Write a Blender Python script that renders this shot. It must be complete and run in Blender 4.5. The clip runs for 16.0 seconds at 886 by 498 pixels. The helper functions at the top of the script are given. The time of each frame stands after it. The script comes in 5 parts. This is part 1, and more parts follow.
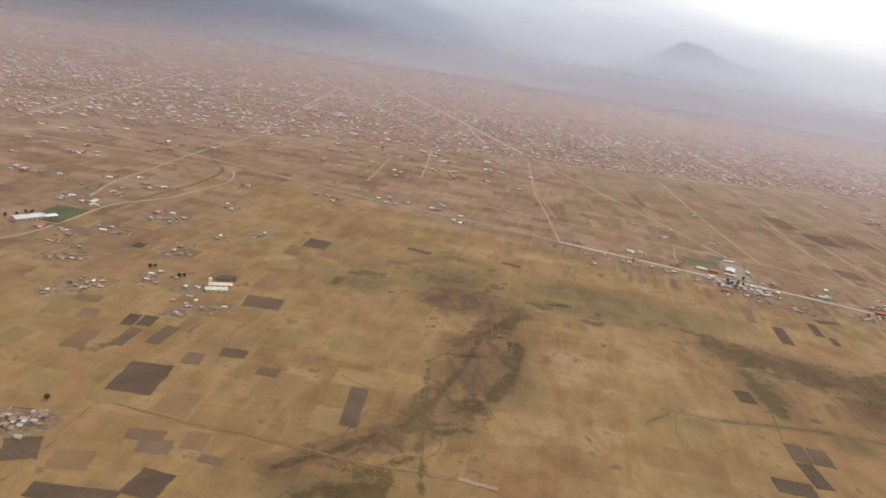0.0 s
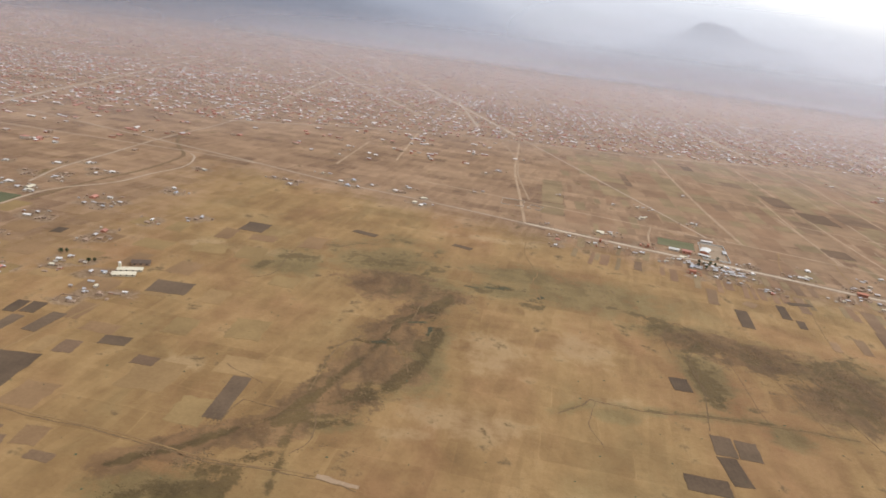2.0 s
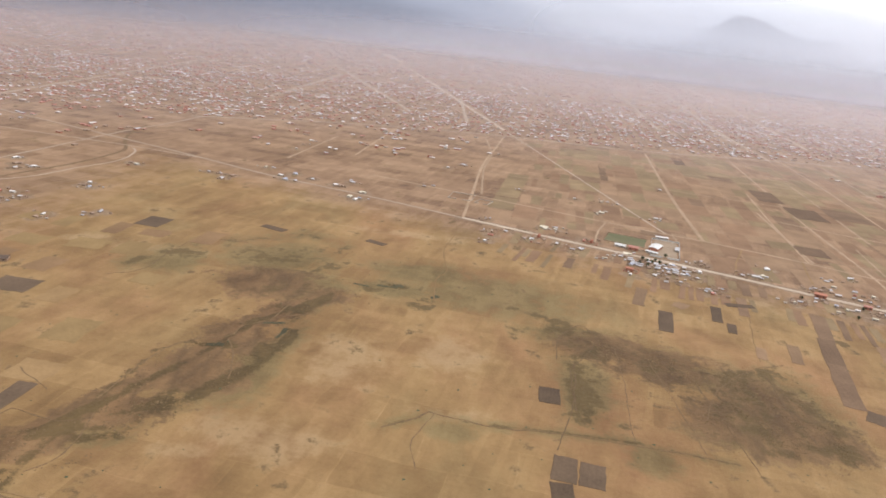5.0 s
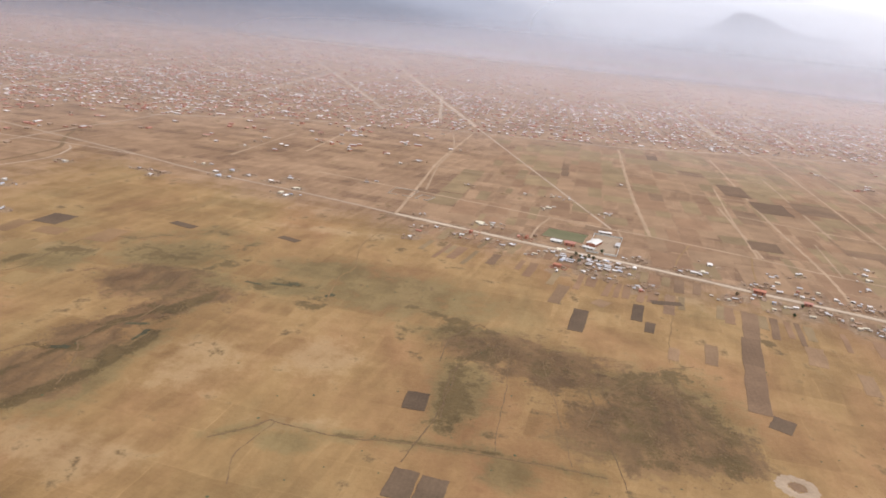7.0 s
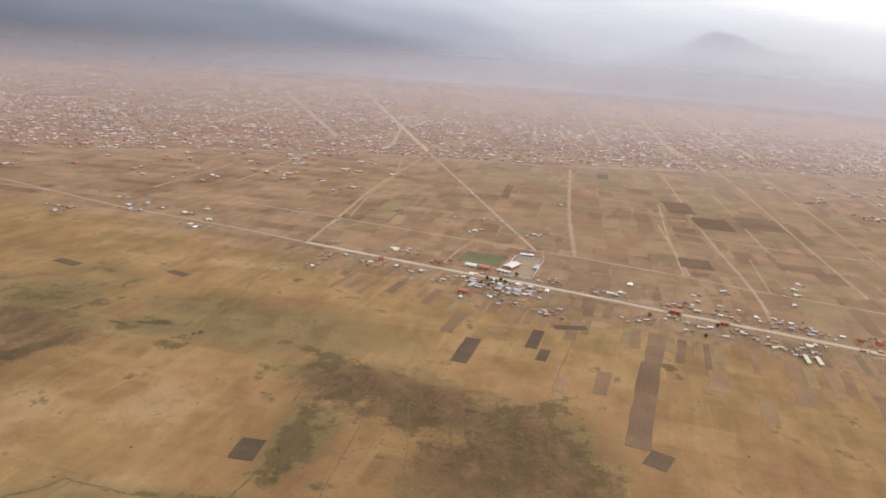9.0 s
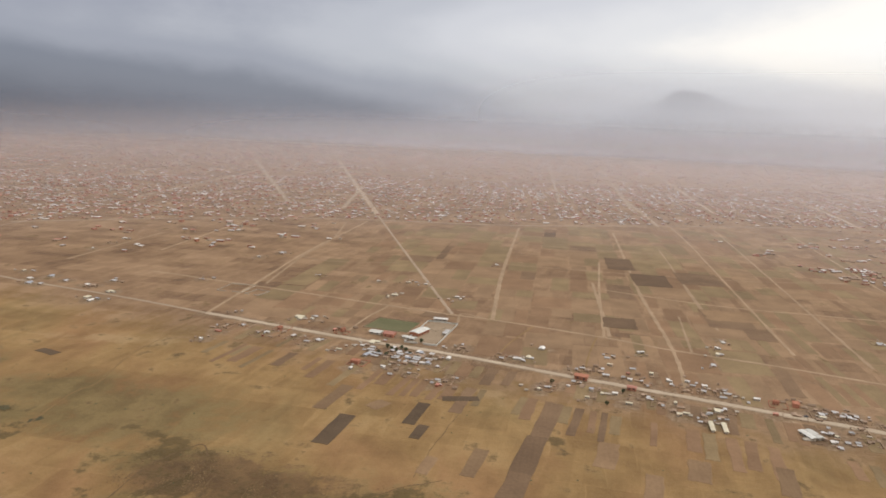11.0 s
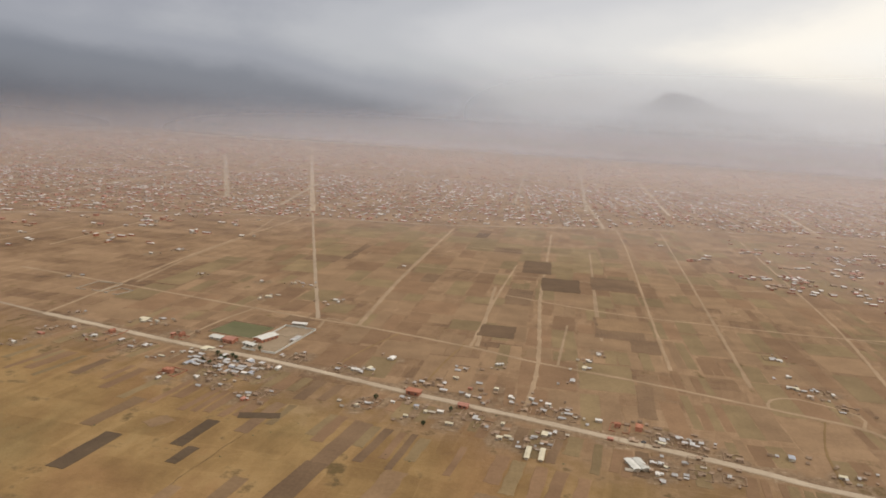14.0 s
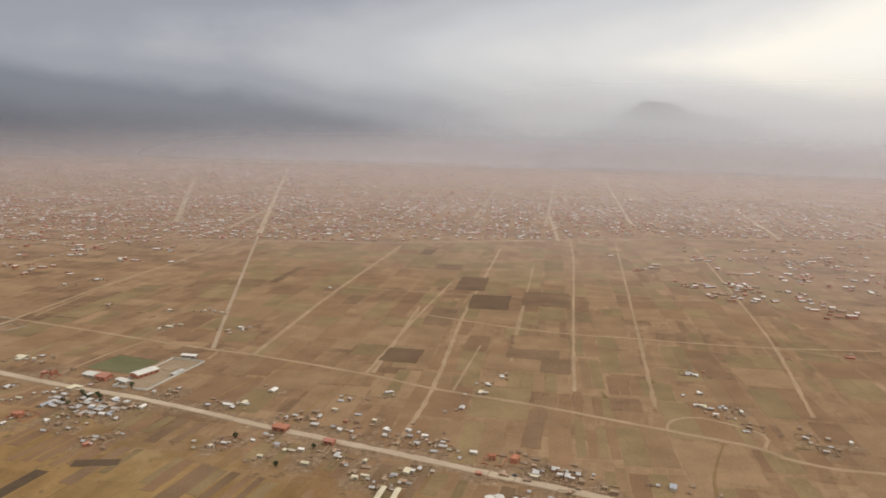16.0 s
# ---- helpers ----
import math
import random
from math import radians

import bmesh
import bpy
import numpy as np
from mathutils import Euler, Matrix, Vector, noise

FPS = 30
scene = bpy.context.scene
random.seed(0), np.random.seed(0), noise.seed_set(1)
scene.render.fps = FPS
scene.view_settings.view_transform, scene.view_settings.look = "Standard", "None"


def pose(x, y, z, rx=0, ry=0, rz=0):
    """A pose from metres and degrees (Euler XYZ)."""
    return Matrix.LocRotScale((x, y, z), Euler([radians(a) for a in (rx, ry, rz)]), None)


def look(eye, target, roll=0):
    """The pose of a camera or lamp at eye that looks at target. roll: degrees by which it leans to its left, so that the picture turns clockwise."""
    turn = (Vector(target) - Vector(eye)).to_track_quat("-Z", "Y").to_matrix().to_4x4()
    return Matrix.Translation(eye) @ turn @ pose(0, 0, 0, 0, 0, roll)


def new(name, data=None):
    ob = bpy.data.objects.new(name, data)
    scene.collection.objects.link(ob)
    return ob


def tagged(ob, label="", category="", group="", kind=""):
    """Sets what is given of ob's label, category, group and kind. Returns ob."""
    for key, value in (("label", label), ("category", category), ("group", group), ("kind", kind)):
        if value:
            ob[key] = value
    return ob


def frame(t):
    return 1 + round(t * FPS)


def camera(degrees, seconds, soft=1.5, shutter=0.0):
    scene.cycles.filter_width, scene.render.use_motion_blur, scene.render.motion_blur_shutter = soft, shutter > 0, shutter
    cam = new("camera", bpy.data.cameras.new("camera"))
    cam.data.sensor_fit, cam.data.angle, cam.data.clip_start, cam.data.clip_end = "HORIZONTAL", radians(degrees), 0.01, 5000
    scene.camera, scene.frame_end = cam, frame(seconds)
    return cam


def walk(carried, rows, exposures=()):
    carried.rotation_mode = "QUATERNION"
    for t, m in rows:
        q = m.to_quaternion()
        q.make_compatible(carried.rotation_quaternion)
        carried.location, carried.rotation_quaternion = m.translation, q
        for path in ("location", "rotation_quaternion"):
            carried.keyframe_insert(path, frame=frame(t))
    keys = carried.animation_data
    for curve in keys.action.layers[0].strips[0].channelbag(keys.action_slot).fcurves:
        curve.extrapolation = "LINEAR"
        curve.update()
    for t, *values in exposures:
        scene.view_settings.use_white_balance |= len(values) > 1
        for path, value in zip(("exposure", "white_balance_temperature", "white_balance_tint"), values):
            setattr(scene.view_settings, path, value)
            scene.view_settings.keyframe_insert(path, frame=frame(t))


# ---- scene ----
cam = camera(64.0, 16.0, soft=1.75)
PATH = [
    (0, (-3.477, -8.024, 157.497), (-3.378, -6.102, 156.953), 8.9),
    (0.5, (11.729, -2.318, 156.485), (11.805, -0.392, 155.951), 8.4),
    (1, (26.866, 4.797, 154.987), (26.927, 6.718, 154.437), 8.0),
    (1.5, (42.586, 11.358, 153.836), (42.634, 13.275, 153.268), 7.9),
    (2, (58.733, 17.515, 152.717), (58.759, 19.428, 152.134), 7.6),
    (2.5, (74.723, 23.958, 151.704), (74.729, 25.865, 151.1), 8.4),
    (3, (90.07, 30.639, 151.259), (90.051, 32.543, 150.648), 8.0),
    (3.5, (105.259, 37.028, 150.231), (105.221, 38.937, 149.636), 7.7),
    (4, (120.263, 44.021, 149.928), (120.21, 45.937, 149.358), 6.9),
    (4.2, (125.525, 46.418, 150.178), (125.457, 48.333, 149.608), 6.6),
    (6.3, (190.042, 76.491, 144.141), (189.948, 78.385, 143.504), 6.6),
    (6.5, (195.783, 79.169, 143.995), (195.688, 81.064, 143.363), 6.6),
    (7, (210.211, 86.482, 143.079), (210.093, 88.389, 142.49), 5.9),
    (7.5, (224.957, 94.012, 142.983), (224.838, 95.93, 142.429), 5.2),
    (8, (238.716, 101.392, 141.349), (238.595, 103.32, 140.83), 4.3),
    (8.5, (253.674, 108.41, 141.334), (253.555, 110.338, 140.817), 4.0),
    (9, (268.249, 115.485, 140.836), (268.142, 117.414, 140.321), 4.0),
    (9.5, (283.002, 120.978, 141.041), (282.905, 122.913, 140.544), 4.0),
    (9.7, (289.185, 124.283, 141.024), (289.097, 126.226, 140.558), 3.8),
    (11.8, (347.855, 157.3, 138.614), (347.757, 159.27, 138.281), 2.1),
    (12, (354.043, 160.431, 138.461), (353.942, 162.4, 138.123), 2.2),
    (12.5, (370.041, 168.304, 138.178), (369.934, 170.274, 137.85), 2.4),
    (13, (385.225, 175.511, 137.633), (385.123, 177.483, 137.314), 2.9),
    (13.5, (400.438, 182.292, 137.631), (400.334, 184.261, 137.294), 3.1),
    (14, (416.176, 189.285, 137.246), (416.088, 191.253, 136.903), 3.4),
    (14.5, (431.493, 195.938, 137.53), (431.416, 197.902, 137.163), 3.9),
    (15, (446.8, 202.703, 137.228), (446.733, 204.669, 136.868), 3.5),
    (15.5, (462.198, 210.205, 137.466), (462.127, 212.177, 137.142), 2.3),
    (16, (477.199, 217.67, 137.736), (477.126, 219.646, 137.437), 1.3),
]
walk(cam, [(t, look(eye, target, roll)) for t, eye, target, roll in PATH],
     exposures=[(0.0, 0.52, 5900, 13), (2.0, 0.68, 5850, 12), (4.0, 0.80, 5820, 13), (6.5, 0.90, 5850, 16), (7.5, 0.82, 5900, 16), (9.5, 0.62, 6050, 13), (12.5, 0.35, 6400, 11), (16.0, 0.35, 6500, 10)])

# ---- sky, sun ----
SUN_AZ, SUN_EL = 62.0, 46.0          # compass degrees from north (+y) to east (+x), height
world = bpy.data.worlds.new("overcast_sky")
scene.world = world
world.use_nodes = True
wn, wl = world.node_tree.nodes, world.node_tree.links
wn.clear()


def link(tree, a, b):
    tree.links.new(a, b)


def node(tree, kind, **values):
    n = tree.nodes.new(kind)
    for key, value in values.items():
        if key in n.inputs:
            n.inputs[key].default_value = value
    return n


def ramp(tree, source, stops, smooth=False):
    n = tree.nodes.new("ShaderNodeValToRGB")
    n.color_ramp.interpolation = "EASE" if smooth else "LINEAR"
    while len(n.color_ramp.elements) < len(stops):
        n.color_ramp.elements.new(0.5)
    for e, (p, c) in zip(n.color_ramp.elements, stops):
        e.position = p
        e.color = (*c, 1) if len(c) == 3 else c
    link(tree, source, n.inputs[0])
    return n.outputs[0]


def maths(tree, op, a, b=0.0, clamp=False):
    n = tree.nodes.new("ShaderNodeMath")
    n.operation, n.use_clamp = op, clamp
    for k, v in enumerate((a, b)):
        if isinstance(v, (int, float)):
            n.inputs[k].default_value = v
        else:
            link(tree, v, n.inputs[k])
    return n.outputs[0]


def blend(tree, fac, a, b, mode="MIX"):
    n = tree.nodes.new("ShaderNodeMix")
    n.data_type, n.blend_type = "RGBA", mode
    for k, v in ((0, fac), (6, a), (7, b)):
        if isinstance(v, (int, float)):
            n.inputs[k].default_value = v
        elif isinstance(v, tuple):
            n.inputs[k].default_value = (*v, 1)
        else:
            link(tree, v, n.inputs[k])
    return n.outputs[2]


wt = world.node_tree
w_out = node(wt, "ShaderNodeOutputWorld")
w_bg = node(wt, "ShaderNodeBackground")
sky = node(wt, "ShaderNodeTexSky")
sky.sky_type, sky.sun_disc = "NISHITA", False
sky.sun_elevation, sky.sun_rotation = radians(SUN_EL), radians(SUN_AZ)
w_co = node(wt, "ShaderNodeTexCoord")
w_sep = node(wt, "ShaderNodeSeparateXYZ")
link(wt, w_co.outputs["Generated"], w_sep.inputs[0])
# cloud deck: stretched noise along the horizon, brighter round the sun
w_map = node(wt, "ShaderNodeMapping")
w_map.inputs["Scale"].default_value = (1.0, 1.0, 2.2)
w_map.inputs["Location"].default_value = (0.35, 0.1, 0.0)
link(wt, w_co.outputs["Generated"], w_map.inputs[0])
w_n1 = node(wt, "ShaderNodeTexNoise", Scale=1.9, Detail=6.0, Roughness=0.5)
link(wt, w_map.outputs[0], w_n1.inputs["Vector"])
w_dot = node(wt, "ShaderNodeVectorMath")
w_dot.operation = "DOT_PRODUCT"
link(wt, w_co.outputs["Generated"], w_dot.inputs[0])
w_dot.inputs[1].default_value = (0.85, -0.52, 0.25)       # away from the dark bank in the north-west
glow = maths(wt, "MULTIPLY_ADD", w_dot.outputs["Value"], 0.5)
wt.nodes[-1].inputs[2].default_value = 0.5
light = maths(wt, "ADD", glow, maths(wt, "MULTIPLY", maths(wt, "SUBTRACT", w_n1.outputs["Fac"], 0.5), 0.20))
w_n2 = node(wt, "ShaderNodeTexNoise", Scale=8.0, Detail=7.0, Roughness=0.6)
link(wt, w_map.outputs[0], w_n2.inputs["Vector"])
light = maths(wt, "ADD", light, maths(wt, "MULTIPLY", maths(wt, "SUBTRACT", w_n2.outputs["Fac"], 0.5), 0.07))
# the deck is darkest low down, where rain hangs under it


def rise(tree, source, lo, hi, top):
    r = node(tree, "ShaderNodeMapRange")
    r.interpolation_type = "SMOOTHSTEP"
    for key, value in (("From Min", lo), ("From Max", hi), ("To Max", top)):
        r.inputs[key].default_value = value
    link(tree, source, r.inputs["Value"])
    return r.outputs[0]


lift = rise(wt, w_sep.outputs["Z"], 0.0, 0.12, 0.20)
grey = rise(wt, w_sep.outputs["Z"], 0.09, 0.25, -0.18)
light = maths(wt, "ADD", maths(wt, "ADD", light, grey), maths(wt, "ADD", lift, -0.01))
cloud = ramp(wt, light, [(0.02, (0.105, 0.111, 0.138)), (0.15, (0.155, 0.161, 0.19)), (0.24, (0.262, 0.265, 0.295)), (0.34, (0.40, 0.398, 0.41)), (0.43, (0.50, 0.49, 0.49)), (0.52, (0.60, 0.58, 0.555)), (0.60, (0.80, 0.745, 0.655)), (0.72, (0.76, 0.735, 0.69))], True)
sky_scaled = blend(wt, 1.0, sky.outputs[0], (0.10, 0.10, 0.10), "MULTIPLY")
overhead = maths(wt, "MULTIPLY", maths(wt, "SUBTRACT", w_sep.outputs["Z"], 0.24), 2.2, True)
cloud = blend(wt, overhead, cloud, (0.94, 0.91, 0.88))
w_col = blend(wt, 0.92, sky_scaled, cloud)
# below the skyline the far plain in its haze
w_low = maths(wt, "MULTIPLY", maths(wt, "ADD", w_sep.outputs["Z"], 0.030), 26.0, True)
w_haze = ramp(wt, glow, [(0.03, (0.11, 0.113, 0.125)), (0.25, (0.25, 0.247, 0.26)), (0.5, (0.38, 0.375, 0.38))])
w_col = blend(wt, w_low, w_haze, w_col)
link(wt, w_col, w_bg.inputs[0])
w_bg.inputs[1].default_value = 1.0
link(wt, w_bg.outputs[0], w_out.inputs[0])

sun = new("sun", bpy.data.lights.new("sun", "SUN"))
sun.data.energy, sun.data.angle, sun.data.color = 1.0, radians(35), (1.0, 0.93, 0.84)
sa, se = radians(SUN_AZ), radians(SUN_EL)
sun.matrix_world = look((math.sin(sa) * math.cos(se) * 1000, math.cos(sa) * math.cos(se) * 1000, math.sin(se) * 1000), (0, 0, 0))


# ---- materials ----
def material(name):
    m = bpy.data.materials.new(name)
    m.use_nodes = True
    t = m.node_tree
    b = t.nodes["Principled BSDF"]
    return m, t, b


def world_noise(t, scale, detail=4.0, rough=0.55, offset=0.0, stretch=None):
    co = node(t, "ShaderNodeNewGeometry")
    v = co.outputs["Position"]
    if stretch or offset:
        mp = node(t, "ShaderNodeMapping")
        mp.inputs["Location"].default_value = (offset, offset * 1.7, 0)
        if stretch:
            mp.inputs["Rotation"].default_value = (0, 0, radians(stretch[0]))
            mp.inputs["Scale"].default_value = (stretch[1], stretch[2], 1)
        link(t, v, mp.inputs[0])
        v = mp.outputs[0]
    n = node(t, "ShaderNodeTexNoise", Scale=scale, Detail=detail, Roughness=rough)
    link(t, v, n.inputs["Vector"])
    return n.outputs["Fac"]


def bump(t, b, height, strength, distance):
    n = node(t, "ShaderNodeBump", Strength=strength, Distance=distance)
    link(t, height, n.inputs["Height"])
    link(t, n.outputs[0], b.inputs["Normal"])


def soil_material(name, dark, pale, rows=0.0, angle=0.0, vary=0.25):
    """Bare or worked soil: two tones, clods, and plough lines where rows (metres apart) is given."""
    m, t, b = material(name)
    big = world_noise(t, 0.045, 5.0)
    fine = world_noise(t, 0.6, 5.0, 0.65)
    fac = maths(t, "ADD", maths(t, "MULTIPLY", big, 0.6), maths(t, "MULTIPLY", fine, 0.4))
    col = ramp(t, fac, [(0.34, dark), (0.66, pale)])
    info = node(t, "ShaderNodeObjectInfo")
    hsv = node(t, "ShaderNodeHueSaturation")
    link(t, maths(t, "ADD", 1.0 - vary / 2, maths(t, "MULTIPLY", info.outputs["Random"], vary)), hsv.inputs["Value"])
    link(t, col, hsv.inputs["Color"])
    col = hsv.outputs[0]
    height = fine
    if rows:
        tc = node(t, "ShaderNodeTexCoord")
        w = node(t, "ShaderNodeTexWave", Scale=0.314 / rows, Distortion=3.0, Detail=2.0)
        w.inputs["Detail Scale"].default_value = 1.5
        mp = node(t, "ShaderNodeMapping")
        mp.inputs["Rotation"].default_value = (0, 0, radians(angle))
        link(t, node(t, "ShaderNodeNewGeometry").outputs["Position"], mp.inputs[0])
        link(t, mp.outputs[0], w.inputs["Vector"])
        col = blend(t, maths(t, "MULTIPLY", w.outputs["Fac"], 0.05), col, pale)
        height = maths(t, "ADD", fine, maths(t, "MULTIPLY", w.outputs["Fac"], 0.25))
    link(t, col, b.inputs["Base Color"])
    b.inputs["Roughness"].default_value = 0.95
    b.inputs["Specular IOR Level"].default_value = 0.2
    bump(t, b, height, 0.6, 0.25)
    return m


def plain_material(name, dark, pale, scale=0.8, roughness=0.8, metallic=0.0, vary=0.2, specular=0.4):
    """A painted, plastered or metal surface with stains and a tone of its own for each object."""
    m, t, b = material(name)
    fac = maths(t, "ADD", maths(t, "MULTIPLY", world_noise(t, scale, 5.0, 0.65), 0.65), maths(t, "MULTIPLY", world_noise(t, scale * 7, 3.0), 0.35))
    col = ramp(t, fac, [(0.33, dark), (0.6, pale)])
    info = node(t, "ShaderNodeObjectInfo")
    hsv = node(t, "ShaderNodeHueSaturation")
    link(t, maths(t, "ADD", 1.0 - vary / 2, maths(t, "MULTIPLY", info.outputs["Random"], vary)), hsv.inputs["Value"])
    link(t, col, hsv.inputs["Color"])
    link(t, hsv.outputs[0], b.inputs["Base Color"])
    b.inputs["Roughness"].default_value = roughness
    b.inputs["Metallic"].default_value = metallic
    b.inputs["Specular IOR Level"].default_value = specular
    bump(t, b, fac, 0.3, 0.05)
    return m


def ground_material():
    """Dry puna grass over red-brown soil; the mesh carries where it is wet, rusty, pale or worked."""
    m, t, b = material("dry_grassland")
    geo = node(t, "ShaderNodeNewGeometry")
    warp = node(t, "ShaderNodeTexNoise", Scale=0.03, Detail=3.0)
    link(t, geo.outputs["Position"], warp.inputs["Vector"])
    bent = node(t, "ShaderNodeVectorMath")
    bent.operation = "MULTIPLY_ADD"
    link(t, warp.outputs["Color"], bent.inputs[0])
    bent.inputs[1].default_value = (14, 14, 0)
    link(t, geo.outputs["Position"], bent.inputs[2])

    def field_noise(scale, detail, rough, turn=0.0, sx=1.0, sy=1.0, off=0.0):
        mp = node(t, "ShaderNodeMapping")
        mp.inputs["Location"].default_value = (off, off * 1.3, 0)
        mp.inputs["Rotation"].default_value = (0, 0, radians(turn))
        mp.inputs["Scale"].default_value = (sx, sy, 1)
        link(t, bent.outputs[0], mp.inputs[0])
        n = node(t, "ShaderNodeTexNoise", Scale=scale, Detail=detail, Roughness=rough)
        link(t, mp.outputs[0], n.inputs["Vector"])
        return n.outputs["Fac"]

    big = field_noise(0.010, 4.0, 0.55)
    mid = field_noise(0.045, 7.0, 0.62, off=31.0)
    streak = field_noise(0.06, 6.0, 0.6, 14.0, 1.0, 0.3, 11.0)
    fine = world_noise(t, 0.5, 6.0, 0.7)
    speck = world_noise(t, 0.11, 7.0, 0.75, 5.0)
    # plots worked at different times: tilted rectangles of slightly different tone
    cells = node(t, "ShaderNodeTexBrick", Scale=0.02)
    cells.offset, cells.squash, cells.squash_frequency = 0.37, 0.7, 3
    for key, value in (("Color1", (0, 0, 0, 1)), ("Color2", (1, 1, 1, 1)), ("Mortar", (0.9, 0.9, 0.9, 1)), ("Mortar Size", 0.006), ("Mortar Smooth", 0.3), ("Brick Width", 0.75), ("Row Height", 0.42)):
        cells.inputs[key].default_value = value
    cmap = node(t, "ShaderNodeMapping")
    cmap.inputs["Rotation"].default_value = (0, 0, radians(8))
    nudge = node(t, "ShaderNodeVectorMath")
    nudge.operation = "MULTIPLY_ADD"
    link(t, warp.outputs["Color"], nudge.inputs[0])
    nudge.inputs[1].default_value = (5, 5, 0)
    link(t, geo.outputs["Position"], nudge.inputs[2])
    link(t, nudge.outputs[0], cmap.inputs[0])
    link(t, cmap.outputs[0], cells.inputs["Vector"])
    plot = cells.outputs["Color"]
    strips = node(t, "ShaderNodeTexBrick", Scale=0.02)
    strips.offset, strips.squash, strips.squash_frequency = 0.23, 0.6, 2
    for key, value in (("Color1", (0, 0, 0, 1)), ("Color2", (1, 1, 1, 1)), ("Mortar", (0.2, 0.2, 0.2, 1)), ("Mortar Size", 0.004), ("Mortar Smooth", 0.5), ("Brick Width", 0.11), ("Row Height", 0.75)):
        strips.inputs[key].default_value = value
    smap = node(t, "ShaderNodeMapping")
    smap.inputs["Rotation"].default_value = (0, 0, radians(14))
    link(t, nudge.outputs[0], smap.inputs[0])
    link(t, smap.outputs[0], strips.inputs["Vector"])
    strip_tone = strips.outputs["Color"]

    def mixed(*pairs):
        total = 0.0
        for value, weight in pairs:
            total = maths(t, "ADD", maths(t, "MULTIPLY", value, weight), total)
        return total

    fac = mixed((big, 0.22), (mid, 0.28), (streak, 0.28), (speck, 0.12), (fine, 0.10))
    grass = ramp(t, mixed((fac, 0.89), (plot, 0.07), (strip_tone, 0.04)), [(0.36, (0.128, 0.074, 0.027)), (0.46, (0.186, 0.110, 0.041)), (0.54, (0.243, 0.149, 0.058)), (0.64, (0.315, 0.203, 0.087))])
    red = field_noise(0.014, 5.0, 0.6, 20.0, 1.0, 0.5, 77.0)
    grass = blend(t, maths(t, "MULTIPLY", maths(t, "SUBTRACT", red, 0.5), 5.0, True), grass, ramp(t, fac, [(0.4, (0.158, 0.081, 0.032)), (0.6, (0.285, 0.159, 0.069))]))
    grass = blend(t, maths(t, "MULTIPLY", maths(t, "SUBTRACT", 0.46, red), 4.0, True), grass, ramp(t, fac, [(0.4, (0.13, 0.088, 0.033)), (0.6, (0.255, 0.184, 0.078))]))
    worn = mixed((big, 0.26), (mid, 0.36), (speck, 0.22), (fine, 0.16))
    soil = ramp(t, mixed((worn, 0.82), (plot, 0.12), (strip_tone, 0.06)), [(0.36, (0.108, 0.063, 0.033)), (0.46, (0.184, 0.110, 0.057)), (0.56, (0.25, 0.156, 0.084)), (0.68, (0.33, 0.22, 0.126))])

    def mask(name, edge, spread, source):
        a = node(t, "ShaderNodeAttribute")
        a.attribute_name = name
        v = maths(t, "ADD", a.outputs["Fac"], maths(t, "MULTIPLY", maths(t, "SUBTRACT", source, 0.5), spread))
        r = node(t, "ShaderNodeMapRange")
        r.interpolation_type = "SMOOTHSTEP"
        r.inputs["From Min"].default_value, r.inputs["From Max"].default_value = edge
        link(t, v, r.inputs["Value"])
        return r.outputs[0]

    rough = mixed((mid, 0.36), (streak, 0.28), (speck, 0.36))
    col = blend(t, mask("worked", (0.2, 0.8), 2.2, rough), grass, soil)
    col = blend(t, maths(t, "MULTIPLY", mask("pale", (0.35, 0.8), 3.0, rough), 0.5), col, ramp(t, fac, [(0.4, (0.25, 0.162, 0.074)), (0.6, (0.35, 0.245, 0.125))]))
    braid = field_noise(0.032, 4.0, 0.55, 35.0, 1.0, 0.45, 140.0)
    braid = maths(t, "SUBTRACT", 1.0, maths(t, "MULTIPLY", maths(t, "ABSOLUTE", maths(t, "SUBTRACT", braid, 0.5)), 16.0), True)
    litter = world_noise(t, 0.42, 4.0, 0.7, 23.0)
    earth = ramp(t, mixed((speck, 0.4), (litter, 0.6)), [(0.38, (0.07, 0.046, 0.028)), (0.47, (0.165, 0.108, 0.062)), (0.56, (0.225, 0.155, 0.092)), (0.64, (0.37, 0.285, 0.19))])
    col = blend(t, maths(t, "MULTIPLY", mask("trod", (0.25, 0.7), 4.0, rough), 0.8), col, earth)
    col = blend(t, maths(t, "MULTIPLY", mask("olive", (0.15, 0.8), 4.6, rough), 0.72), col, ramp(t, fac, [(0.43, (0.08, 0.06, 0.022)), (0.57, (0.175, 0.13, 0.053))]))
    damp = mask("rust", (0.24, 0.62), 5.0, rough)
    col = blend(t, maths(t, "MULTIPLY", damp, 0.78), col, ramp(t, fac, [(0.43, (0.092, 0.05, 0.022)), (0.57, (0.205, 0.118, 0.052))]))
    col = blend(t, maths(t, "MULTIPLY", maths(t, "MULTIPLY", braid, damp), 0.6), col, (0.066, 0.041, 0.018))
    col = blend(t, maths(t, "MULTIPLY", mask("wet", (0.36, 0.80), 6.6, rough), 0.87), col, ramp(t, fac, [(0.43, (0.041, 0.028, 0.010)), (0.57, (0.102, 0.067, 0.024))]))
    link(t, col, b.inputs["Base Color"])
    b.inputs["Roughness"].default_value = 0.9
    b.inputs["Specular IOR Level"].default_value = 0.2
    bump(t, b, mixed((fine, 1.0), (speck, 1.0)), 0.7, 0.6)
    return m


